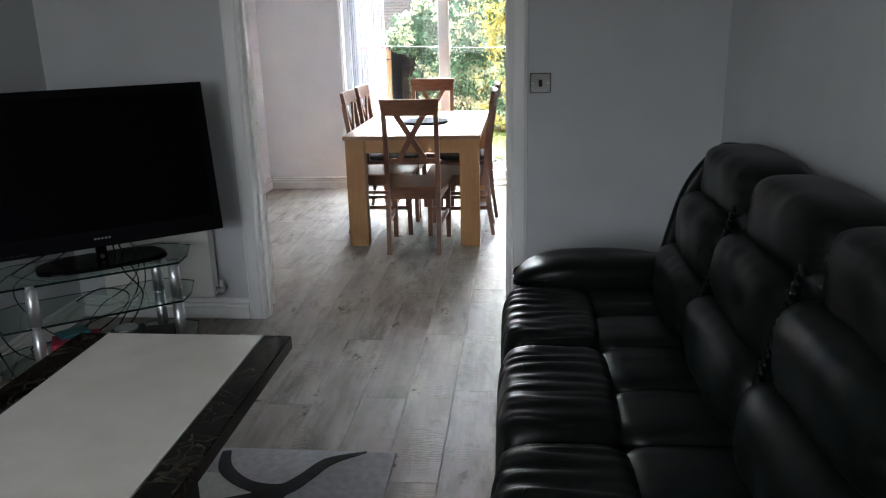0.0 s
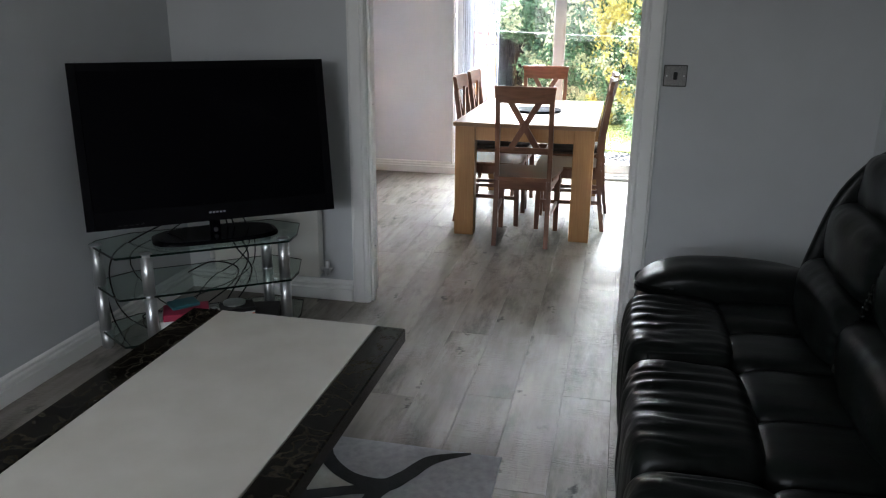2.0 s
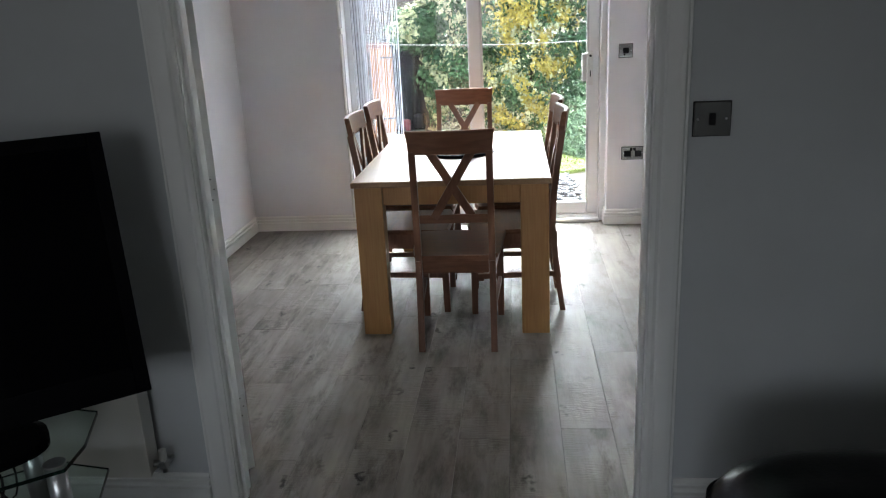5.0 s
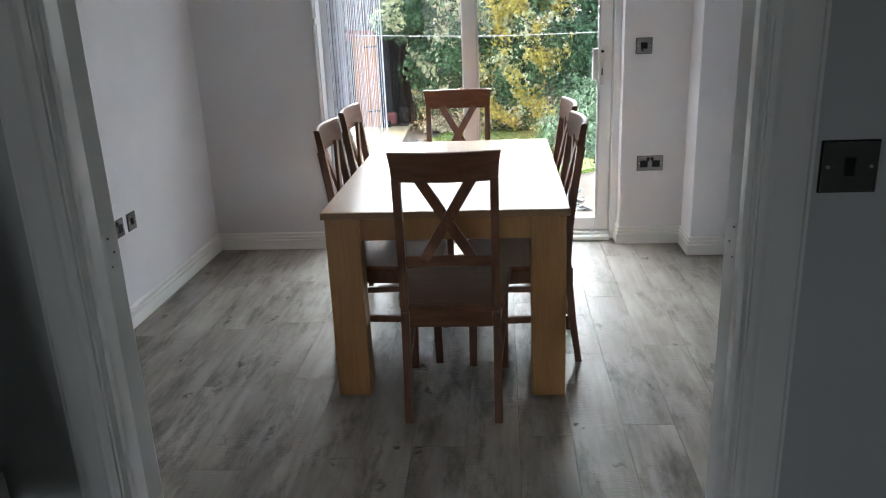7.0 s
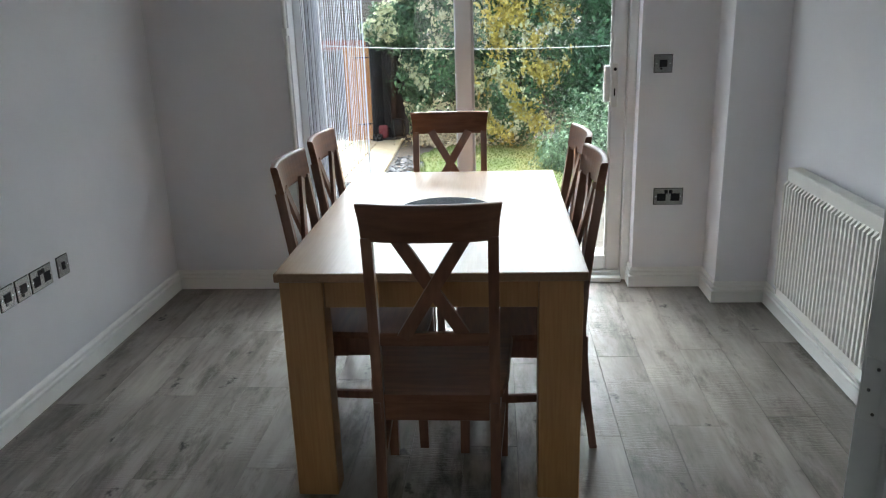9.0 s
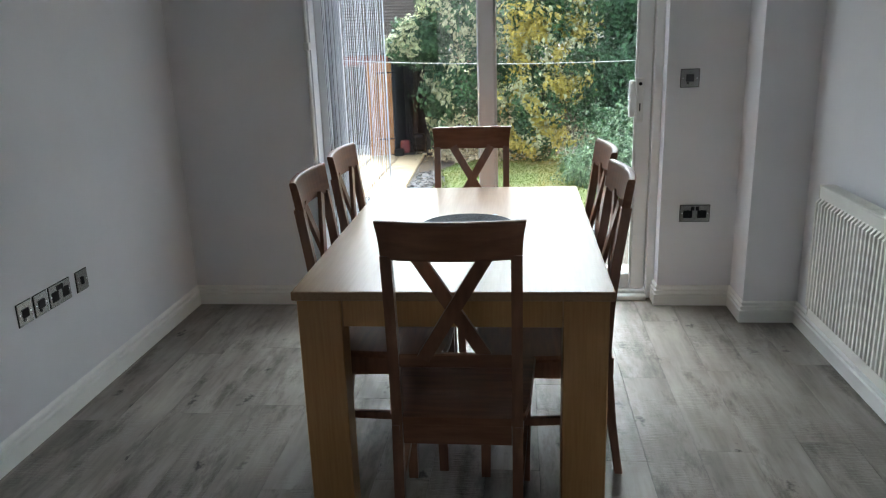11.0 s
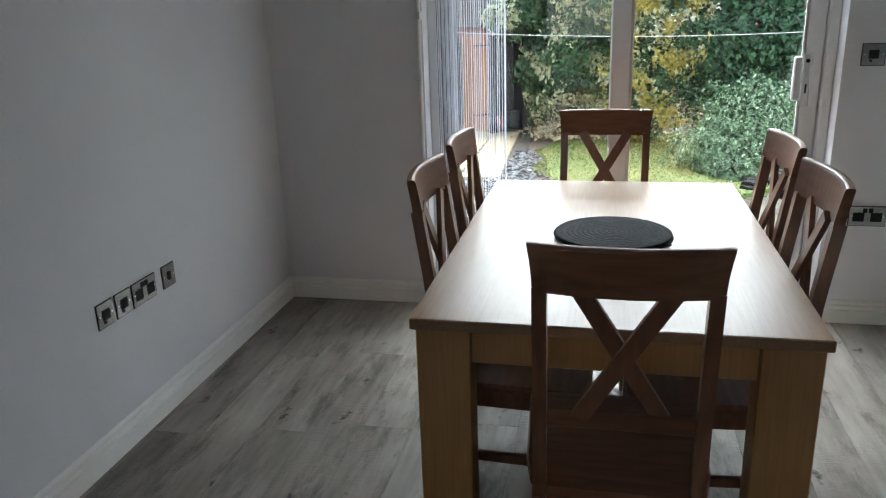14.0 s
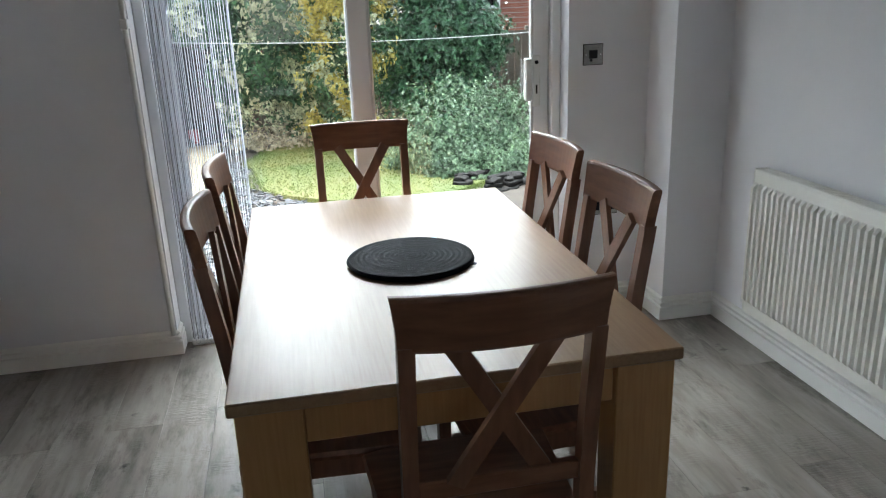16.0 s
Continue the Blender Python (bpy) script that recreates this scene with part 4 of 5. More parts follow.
# gathered leather piping between the columns of the back
for i in range(1, 3):
    y0 = -2.46 + i * 0.588
    bm = B()
    pts = []
    for k in range(40):
        z = 0.46 + 0.44 * k / 39
        pts.append(lp(1.268 + 0.27 * (z - 0.46) + 0.006 * (k % 2), y0 + 0.019 * (1 if k % 2 else -1), z))
    tube(bm, pts, 0.007, 5)
    part("gathered_seam", bm, M_LEATHER, sf, "", True)

# ---- rug and coffee table ----
CTX0, CTX1, CTY0, CTY1, CTZ = -0.72, -0.013, -2.77, -1.456, 0.530
ct = thing("coffee_table", ((CTX0 + CTX1) / 2, (CTY0 + CTY1) / 2, 0), "marble coffee table with cream top and dark marble borders", "coffee table")
w, d = (CTX1 - CTX0) / 2, (CTY1 - CTY0) / 2
frame_part("cream_top", [(-w + 0.10, -d, CTZ - 0.045, w - 0.092, d, CTZ)], M_CREAM, ct, "cream marble centre slab", 0.002)
frame_part("dark_border", [(-w, -d, CTZ - 0.045, -w + 0.099, d, CTZ)], M_MARBLE, ct, "dark veined marble border", 0.004)
frame_part("dark_border", [(w - 0.091, -d, CTZ - 0.045, w, d, CTZ)], M_MARBLE, ct, "dark veined marble border", 0.004)
frame_part("under_panel", [(-w + 0.06, -d + 0.06, CTZ - 0.09, w - 0.06, d - 0.06, CTZ - 0.046)], M_MARBLE, ct, "", 0.003)
for y in (-d + 0.20, d - 0.62):
    frame_part("pedestal", [(-w + 0.13, y, 0.009, w - 0.13, y + 0.14, CTZ - 0.09)], M_MARBLE, ct, "dark marble pedestal", 0.004)

M_RUGG = mat("lilac_grey_pile", (0.30, 0.295, 0.31), (0.40, 0.39, 0.41), rough=0.95, scale=40, bump=0.6, bscale=420)
M_RUGC = mat("cream_pile", (0.52, 0.50, 0.46), (0.62, 0.60, 0.56), rough=0.95, scale=40, bump=0.6, bscale=420)
M_RUGB = mat("black_pile", (0.004, 0.004, 0.004), (0.010, 0.010, 0.010), rough=0.95, scale=40, bump=0.6, bscale=420)
rug = thing("area_rug", (-0.347, -2.016, 0), "grey and cream rug with sweeping black curves under the coffee table", "rug")
frame_part("rug_surface", [(-0.62, -0.85, 0.0, 0.616, 0.75, 0.009)], M_RUGG, rug, "", 0.003)


def ribbon(name, pts, widths, z, material, parent):
    bm = B()
    P = []
    V = [Vector((x, y, 0)) for x, y in pts]
    W = list(widths)
    Q, WW = [], []
    for i in range(len(V) - 1):
        a, b, c, e = V[max(0, i - 1)], V[i], V[i + 1], V[min(len(V) - 1, i + 2)]
        for s in range(8):
            t = s / 8
            Q.append(0.5 * ((2 * b) + (c - a) * t + (2 * a - 5 * b + 4 * c - e) * t * t + (3 * b - a - 3 * c + e) * t ** 3))
            WW.append(W[i] * (1 - t) + W[i + 1] * t)
    Q.append(V[-1])
    WW.append(W[-1])
    top, bot = [], []
    for i, q in enumerate(Q):
        dd = (Q[min(i + 1, len(Q) - 1)] - Q[max(i - 1, 0)]).normalized()
        s = Vector((dd.y, -dd.x, 0)) * WW[i] / 2
        top.append((bm.verts.new(q + s + Vector((0, 0, z))), bm.verts.new(q - s + Vector((0, 0, z)))))
        bot.append((bm.verts.new(q + s + Vector((0, 0, 0.004))), bm.verts.new(q - s + Vector((0, 0, 0.004)))))
    for i in range(len(Q) - 1):
        bm.faces.new((top[i][0], top[i + 1][0], top[i + 1][1], top[i][1]))
        bm.faces.new((top[i][0], bot[i][0], bot[i + 1][0], top[i + 1][0]))
        bm.faces.new((top[i][1], top[i + 1][1], bot[i + 1][1], bot[i][1]))
    bmesh.ops.recalc_face_normals(bm, faces=bm.faces[:])
    return part(name, bm, material, parent)


def w2r(*pts):
    return [(x + 0.3, y + 2.0) for x, y in pts]


ribbon("cream_panel", w2r((-0.75, -1.62), (-0.45, -1.54), (-0.27, -1.50), (-0.12, -1.53), (-0.06, -1.52)), (0.30, 0.22, 0.17, 0.06, 0.02), 0.0098, M_RUGC, rug)
ribbon("black_curve", w2r((-0.295, -1.275), (-0.255, -1.39), (-0.15, -1.478), (-0.03, -1.500), (0.03, -1.43), (0.09, -1.325), (0.21, -1.256)), (0.03, 0.05, 0.05, 0.07, 0.055, 0.05, 0.008), 0.0108, M_RUGB, rug)
ribbon("black_curve", w2r((-0.62, -1.85), (-0.40, -1.68), (-0.236, -1.60), (-0.12, -1.548), (-0.03, -1.515)), (0.03, 0.05, 0.05, 0.045, 0.06), 0.0104, M_RUGB, rug)
ribbon("black_curve", w2r((-0.025, -1.51), (-0.045, -1.60), (-0.02, -1.80), (0.08, -2.05), (0.25, -2.30)), (0.06, 0.05, 0.05, 0.04, 0.02), 0.0112, M_RUGB, rug)

# ---- television stand and television ----
LEGS = ((-1.25, -0.86), (-0.80, -0.505), (-1.53, -0.80), (-0.935, -0.40))
ts = thing("tv_stand", (-1.142, -0.6, 0), "three-tier glass corner television stand with chrome legs", "tv stand")


def tsl(x, y, z):
    return x + 1.1, y + 0.6, z


OUT = ((-1.335, -0.945), (-0.76, -0.53), (-0.77, -0.42), (-0.83, -0.25), (-1.0, -0.22), (-1.50, -0.60), (-1.572, -0.74), (-1.562, -0.80))
for z in (0.085, 0.295, 0.475):
    bm = B()
    lo = [bm.verts.new(tsl(x, y, z - 0.004)) for x, y in OUT]
    hi = [bm.verts.new(tsl(x, y, z + 0.004)) for x, y in OUT]
    bm.faces.new(lo[::-1])
    bm.faces.new(hi)
    for j in range(len(OUT)):
        k = (j + 1) % len(OUT)
        bm.faces.new((lo[j], lo[k], hi[k], hi[j]))
    bmesh.ops.recalc_face_normals(bm, faces=bm.faces[:])
    sh = part("glass_shelf", bm, M_TGLASS, ts, "clear glass shelf")
    sh.visible_shadow = False
    bm = B()
    for j in range(len(OUT)):
        k = (j + 1) % len(OUT)
        bar(bm, tsl(*OUT[j], z), tsl(*OUT[k], z), 0.009, 0.0025)
    part("shelf_edge", bm, M_GEDGE, sh, "dark green polished glass edge")
for x, y in LEGS:
    bm = B()
    for z0, z1 in ((0.012, 0.079), (0.091, 0.289), (0.301, 0.469)):
        cyl(bm, tsl(x, y, z0), tsl(x, y, z1), 0.0245, n=20)
    lg = part("leg", bm, M_STEEL, ts, "brushed chrome tube leg", True)
    for z in (0.085, 0.295, 0.475):
        bm = B()
        cyl(bm, tsl(x, y, z - 0.006), tsl(x, y, z + 0.006), 0.0262, n=20)
        part("collar", bm, M_STEEL, lg)
    bm = B()
    cyl(bm, tsl(x, y, 0), tsl(x, y, 0.012), 0.012, 0.016, n=14)
    part("foot", bm, M_STEEL, lg)

TVA = 37.0
tv = thing("television", (-1.138, -0.552, 0.479), "large switched-off flat television with gloss black frame on the glass stand", "television", rz=TVA)
M_TILT = Matrix.Translation((0, -0.085, 0.097)) @ Matrix.Rotation(radians(-10.5), 4, 'X')
tw, th_ = 0.518, 0.672


def tvpart(name, boxes, material, label="", bev=0.004, parent=None):
    bm = B()
    for b in boxes:
        bx(bm, *b, bev)
    bmesh.ops.transform(bm, matrix=M_TILT, verts=bm.verts[:])
    return part(name, bm, material, parent or tv, label)


tvpart("casing", [(-tw, 0.0, 0, tw, 0.05, th_), (-tw + 0.12, 0.05, 0.08, tw - 0.12, 0.11, th_ - 0.14)], M_TVB, "", 0.008)
bz = tvpart("bezel", [(-tw, -0.008, 0, -tw + 0.035, 0.0, th_), (tw - 0.035, -0.008, 0, tw, 0.0, th_), (-tw + 0.035, -0.008, th_ - 0.035, tw - 0.035, 0.0, th_), (-tw + 0.035, -0.008, 0, tw - 0.035, 0.0, 0.075)], M_TVB, "", 0.002)
tvpart("screen", [(-tw + 0.035, -0.003, 0.075, tw - 0.035, 0.001, th_ - 0.035)], M_SCREEN, "matt black screen", 0)
tvpart("maker_badge", [(-0.033 + k * 0.0145, -0.0095, 0.033, -0.0235 + k * 0.0145, -0.0081, 0.040) for k in range(5)], M_STRING, "small silver badge", 0, bz)
tvpart("side_marking", [(-tw + 0.12 + k * 0.022, -0.0095, 0.012, -tw + 0.135 + k * 0.022, -0.0081, 0.016) for k in range(5)], M_BLACK, "", 0, bz)
bm = B()
bx(bm, -0.022, 0.008, 0.012, 0.022, 0.05, 0.18, 0.008)
part("neck", bm, M_SCREEN, tv)
bm = B()
cyl(bm, (0, -0.002, 0.03), (0, 0.0095, 0.034), 0.009, n=14)
part("neck_badge", bm, M_STEEL, tv)
bm = B()
ring = [(0.27 * math.copysign(abs(math.cos(a)) ** 0.6, math.cos(a)), 0.02 + 0.135 * math.copysign(abs(math.sin(a)) ** 0.6, math.sin(a))) for a in [2 * math.pi * k / 40 for k in range(40)]]
lo = [bm.verts.new((x, y, 0.0005)) for x, y in ring]
mi = [bm.verts.new((x, y, 0.008)) for x, y in ring]
hi = [bm.verts.new((x * 0.93, y * 0.9, 0.016)) for x, y in ring]
for r0, r1 in ((lo, mi), (mi, hi)):
    for j in range(40):
        bm.faces.new((r0[j], r0[(j + 1) % 40], r1[(j + 1) % 40], r1[j]))
bm.faces.new(lo[::-1])
bm.faces.new(hi)
part("base", bm, M_TVB, tv, "oval gloss black base")


# things on the bottom shelf of the stand
def shelf_box(name, at, size, rz, material, label, cat, bev=0.003):
    bm = B()
    w_, d_, h_ = size
    bx(bm, -w_ / 2, -d_ / 2, 0, w_ / 2, d_ / 2, h_, bev)
    ob = solid(name, bm, material, label, cat)
    ob.matrix_basis = pose(at[0] - 0.042, at[1], at[2], 0, 0, rz)
    return ob


SZ = 0.0892
shelf_box("media_player", (-1.06, -0.655, SZ), (0.40, 0.24, 0.045), 35, M_TVB, "black media player on the bottom glass shelf", "media player")
shelf_box("white_box", (-1.175, -0.735, SZ + 0.0455), (0.20, 0.13, 0.032), 27, M_WHITEP, "white cardboard box on the media player", "box")
shelf_box("red_box", (-1.17, -0.73, SZ + 0.078), (0.19, 0.135, 0.030), 31, M_RED, "crimson box stacked on a white box", "box")
shelf_box("teal_case", (-1.20, -0.70, SZ + 0.1085), (0.12, 0.09, 0.016), 50, M_TEAL, "small teal plastic case on the red box", "case")
shelf_box("orange_book", (-1.00, -0.605, SZ + 0.0455), (0.15, 0.11, 0.016), 38, M_ORANGE, "orange-red book in the pile", "book")
shelf_box("white_book", (-1.0, -0.603, SZ + 0.062), (0.145, 0.105, 0.010), 40, M_WHITEP, "thin white book in the pile", "book")
shelf_box("black_book", (-0.995, -0.60, SZ + 0.0725), (0.15, 0.105, 0.018), 36, M_BLACK, "black hardback book on top of the pile", "book")
shelf_box("black_folder", (-0.90, -0.53, SZ), (0.13, 0.22, 0.05), 20, M_BLACK, "black folder leaning on the bottom shelf", "folder")
bm = B()
cyl(bm, (0, 0, 0), (0, 0, 0.006), 0.05, n=24)
ob = solid("disc", bm, M_STEEL, "silver disc lying on the book pile", "disc")
ob.location = (-1.062, -0.58, SZ + 0.0908)
bm = B()
puff(bm, -0.07, -0.035, 0, 0.07, 0.035, 0.035, 3, 4)
ob = solid("game_controller", bm, M_BLACK, "black game controller among the cables", "controller", smooth=True)
ob.matrix_basis = pose(-1.262, -0.56, SZ, 0, 0, 20)
bm = B()
bx(bm, -0.14, -0.028, 0, 0.14, 0.028, 0.035, 0.005)
strip = solid("power_strip", bm, M_WHITEP, "white power strip on the floor behind the stand", "power strip")
strip.matrix_basis = pose(-1.402, -0.42, 0, 0, 0, 35)

CABLES = (
    ((-1.15, -0.50, 0.62), (-1.30, -0.60, 0.50), (-1.44, -0.70, 0.40), (-1.40, -0.62, 0.20), (-1.36, -0.44, 0.04)),
    ((-1.18, -0.50, 0.60), (-1.40, -0.72, 0.49), (-1.52, -0.74, 0.36), (-1.50, -0.72, 0.15), (-1.42, -0.60, 0.01), (-1.36, -0.44, 0.04)),
    ((-1.08, -0.47, 0.60), (-1.06, -0.43, 0.46), (-1.02, -0.42, 0.34), (-1.08, -0.52, 0.18), (-1.10, -0.58, 0.14)),
    ((-1.05, -0.45, 0.60), (-0.99, -0.44, 0.47), (-1.03, -0.47, 0.36), (-1.16, -0.52, 0.26), (-1.30, -0.50, 0.10), (-1.38, -0.42, 0.04)),
    ((-1.10, -0.47, 0.60), (-1.08, -0.44, 0.42), (-1.00, -0.43, 0.30), (-1.02, -0.50, 0.20), (-1.08, -0.57, 0.13)),
    ((-1.46, -0.86, 0.482), (-1.52, -0.80, 0.42), (-1.56, -0.74, 0.30), (-1.55, -0.72, 0.12), (-1.47, -0.76, 0.02), (-1.40, -0.80, 0.006)),
    ((-1.42, -0.80, 0.006), (-1.34, -0.74, 0.02), (-1.30, -0.66, 0.008), (-1.38, -0.56, 0.02), (-1.34, -0.44, 0.04)),
    ((-1.25, -0.56, 0.30), (-1.16, -0.50, 0.34), (-1.06, -0.46, 0.31), (-1.10, -0.42, 0.22), (-1.22, -0.44, 0.12), (-1.33, -0.43, 0.04)),
    ((-1.30, -0.62, 0.10), (-1.36, -0.66, 0.14), (-1.44, -0.66, 0.10), (-1.40, -0.54, 0.02), (-1.30, -0.46, 0.005), (-1.26, -0.40, 0.005)),
    ((-0.98, -0.42, 0.46), (-1.02, -0.38, 0.30), (-1.14, -0.40, 0.20), (-1.26, -0.48, 0.16), (-1.40, -0.50, 0.06), (-1.46, -0.44, 0.006)),
)
for i, c in enumerate(CABLES):
    bm = B()
    tube(bm, [(x - 0.042, y, z) for x, y, z in c], 0.0036 if i % 3 else 0.0028, 6)
    solid("cable", bm, M_BLACK, "loose black cable hanging behind the television stand", "cable", "television cables", smooth=True)

# ---- garden ----
M_SOIL = mat("damp_soil", (0.045, 0.034, 0.026), (0.10, 0.08, 0.06), rough=0.95, scale=3, bump=0.6, bscale=30)
M_GRASS = mat("lawn_turf", (0.085, 0.13, 0.026), (0.17, 0.165, 0.05), rough=0.9, scale=0.9, bump=0.5, bscale=60)
M_BLADE = mat("grass_blade", (0.105, 0.175, 0.030), (0.22, 0.225, 0.060), rough=0.7, scale=0.9, island=0.25)
M_SLATE = mat("blue_grey_slate_chip", (0.085, 0.085, 0.09), (0.18, 0.178, 0.186), rough=0.75, scale=9, island=0.3)
M_PAVE = mat("buff_paving_slab", (0.36, 0.27, 0.16), (0.48, 0.38, 0.25), rough=0.85, scale=7, bump=0.3, bscale=60, obrand=0.12, jitter=True)
M_PAVEG = mat("pale_grey_paving_slab", (0.38, 0.37, 0.35), (0.5, 0.49, 0.46), rough=0.85, scale=7, bump=0.3, bscale=60, obrand=0.1, jitter=True)
M_STONE = mat("stacked_slate_rock", (0.010, 0.009, 0.008), (0.032, 0.029, 0.027), rough=0.85, scale=8, bump=0.5, bscale=30, obrand=0.3, jitter=True, spec=0.12)
M_FENCE = mat("weathered_fence_board", (0.11, 0.09, 0.07), (0.20, 0.165, 0.13), rough=0.85, scale=3, stretch=(9, 9, 0.8), obrand=0.15, jitter=True)
M_SHEDDOOR = mat("orange_stained_boards", (0.42, 0.17, 0.05), (0.55, 0.25, 0.085), rough=0.6, scale=3, stretch=(9, 9, 0.8), obrand=0.1, jitter=True)
M_CAN = mat("faded_red_plastic", (0.20, 0.035, 0.04), (0.28, 0.06, 0.06), rough=0.6, scale=8)
M_DARKWOOD = mat("dark_creosoted_boards", (0.018, 0.017, 0.018), (0.035, 0.033, 0.034), rough=0.7, scale=4)
M_BRICK = mat("red_brick", (0.27, 0.095, 0.06), (0.38, 0.15, 0.10), rough=0.85, scale=3, obrand=0.2, jitter=True)
M_MORTAR = mat("mortar", (0.36, 0.33, 0.30), (0.44, 0.41, 0.38), rough=0.9, scale=6)
M_TILE = mat("grey_brown_roof_tile", (0.14, 0.115, 0.10), (0.22, 0.19, 0.17), rough=0.85, scale=2, obrand=0.15, jitter=True)
M_BARK = mat("bark", (0.06, 0.045, 0.034), (0.13, 0.10, 0.075), rough=0.9, scale=5, stretch=(4, 4, 0.7), bump=0.8, bscale=20)
M_LG = mat("ivy_green_leaf", (0.038, 0.098, 0.048), (0.12, 0.225, 0.105), rough=0.4, scale=3, island=0.55)
M_LC = mat("cream_variegated_leaf", (0.50, 0.51, 0.29), (0.82, 0.82, 0.58), rough=0.45, scale=12, island=0.25)
M_LY = mat("golden_variegated_leaf", (0.48, 0.39, 0.075), (0.74, 0.62, 0.20), rough=0.45, scale=12, island=0.25)
M_LD = mat("dark_laurel_and_shrub_shade_leaf", (0.034, 0.102, 0.050), (0.10, 0.225, 0.105), rough=0.35, scale=3, island=0.55)
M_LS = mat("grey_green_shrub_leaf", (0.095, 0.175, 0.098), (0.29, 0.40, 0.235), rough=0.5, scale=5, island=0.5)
M_LP = mat("dry_pale_leaf", (0.338, 0.286, 0.182), (0.546, 0.481, 0.325), rough=0.7, scale=5, island=0.35)


for m_, k_ in ((M_BLADE, 0.5), (M_LC, 0.3), (M_LY, 0.3), (M_LG, 0.2)):
    thin_cloth(m_, k_)


def gz(y):
    """Height of the garden, which falls away from the house."""
    return -0.15 - 0.067 * max(0.0, min(y, 16) - 4)


bm = B()
ys = [DY1 + 0.30, 4, 6, 8, 10, 12, 14, 16, 40, 400]
rows_ = [[bm.verts.new((x, y, gz(y))) for x in (-400, -8, 0, 8, 400)] for y in ys]
for a, b in zip(rows_, rows_[1:]):
    for i in range(4):
        bm.faces.new((a[i], a[i + 1], b[i + 1], b[i]))
ground = solid("ground", bm, M_SOIL, "dark garden soil falling away from the house", "ground", kind="structure")

# pale slabs outside the door and a buff slab path to the shed
pav = thing("pavement", (0, 0, 0), "pale grey paving slabs outside the patio door", "paving")
pav["kind"] = "structure"
bm = B()
bx(bm, 0.004, 0.004, -0.04, 0.446, 0.446, 0.022, 0.006)
slab_g = mesh_of(bm, "slab", M_PAVEG)
bm = B()
bx(bm, 0.004, 0.004, -0.04, 0.446, 0.446, 0.022, 0.006)
slab_b = mesh_of(bm, "slab", M_PAVE)
for i in range(11):
    for j in range(3):
        if j > 1:
            continue
        ob = new("slab", slab_g)
        ob.parent = pav
        ob.matrix_basis = pose(-2.2 + i * 0.45, DY1 + 0.31 + j * 0.45, gz(DY1 + 0.3 + j * 0.45), -1.5 if j else 0, 0, 0)
path = thing("pavement_path", (0, 0, 0), "buff paving slab path to the shed", "path")
path["kind"] = "structure"
for j in range(12):
    for i in range(3):
        ob = new("slab", slab_b)
        ob.parent = path
        yy = 8.1 + j * 0.45
        ob.matrix_basis = pose(-2.62 + i * 0.45 - 0.03 * j + 0.02 * ((i * 7 + j * 3) % 3), yy, gz(yy) + 0.004, -3.8, 0, 0)


def raw(name, verts, faces, material, parent=None, smooth=False):
    me = bpy.data.meshes.new(name)
    me.from_pydata(verts, [], faces)
    me.materials.append(material)
    me.update()
    ob = new(name, me)
    ob.parent = parent
    return ob


rg = random.Random(11)


def in_lawn(x, y):
    a = math.atan2(y - 10.05, x - 0.75)
    k = 1 + 0.05 * math.sin(3 * a + 1) + 0.03 * math.sin(7 * a)
    return ((x - 0.75) / (1.72 * k)) ** 2 + ((y - 10.05) / (3.15 * k)) ** 2


bm = B()
ring = []
for k in range(64):
    a = 2 * math.pi * k / 64
    kk = 1 + 0.05 * math.sin(3 * a + 1) + 0.03 * math.sin(7 * a)
    x, y = 0.75 + 1.72 * kk * math.cos(a), 10.05 + 3.15 * kk * math.sin(a)
    ring.append((x, y))
lo = [bm.verts.new((x, y, gz(y) - 0.02)) for x, y in ring]
hi = [bm.verts.new((0.75 + (x - 0.75) * 0.985, 10.05 + (y - 10.05) * 0.985, gz(y) + 0.035)) for x, y in ring]
for j in range(64):
    bm.faces.new((lo[j], lo[(j + 1) % 64], hi[(j + 1) % 64], hi[j]))
bm.faces.new(hi)
lawn = solid("lawn", bm, M_GRASS, "small oval lawn of fresh green grass", "lawn", kind="structure")
V, F = [], []
for _ in range(36000):
    x, y = rg.uniform(-1.1, 2.6), rg.uniform(6.6, 13.4)
    if in_lawn(x, y) > 1.04:
        continue
    z = gz(y) + 0.03
    a, h, w = rg.uniform(0, math.pi), rg.uniform(0.012, 0.030), rg.uniform(0.004, 0.008)
    dx, dy = math.cos(a) * w, math.sin(a) * w
    lx, ly = rg.uniform(-0.03, 0.03), rg.uniform(-0.03, 0.03)
    n = len(V)
    V += [(x - dx, y - dy, z), (x + dx, y + dy, z), (x + lx, y + ly, z + h)]
    F.append((n, n + 1, n + 2))
tagged(raw("grass", V, F, M_BLADE), "fresh green grass blades on the lawn", "grass", kind="stuff")

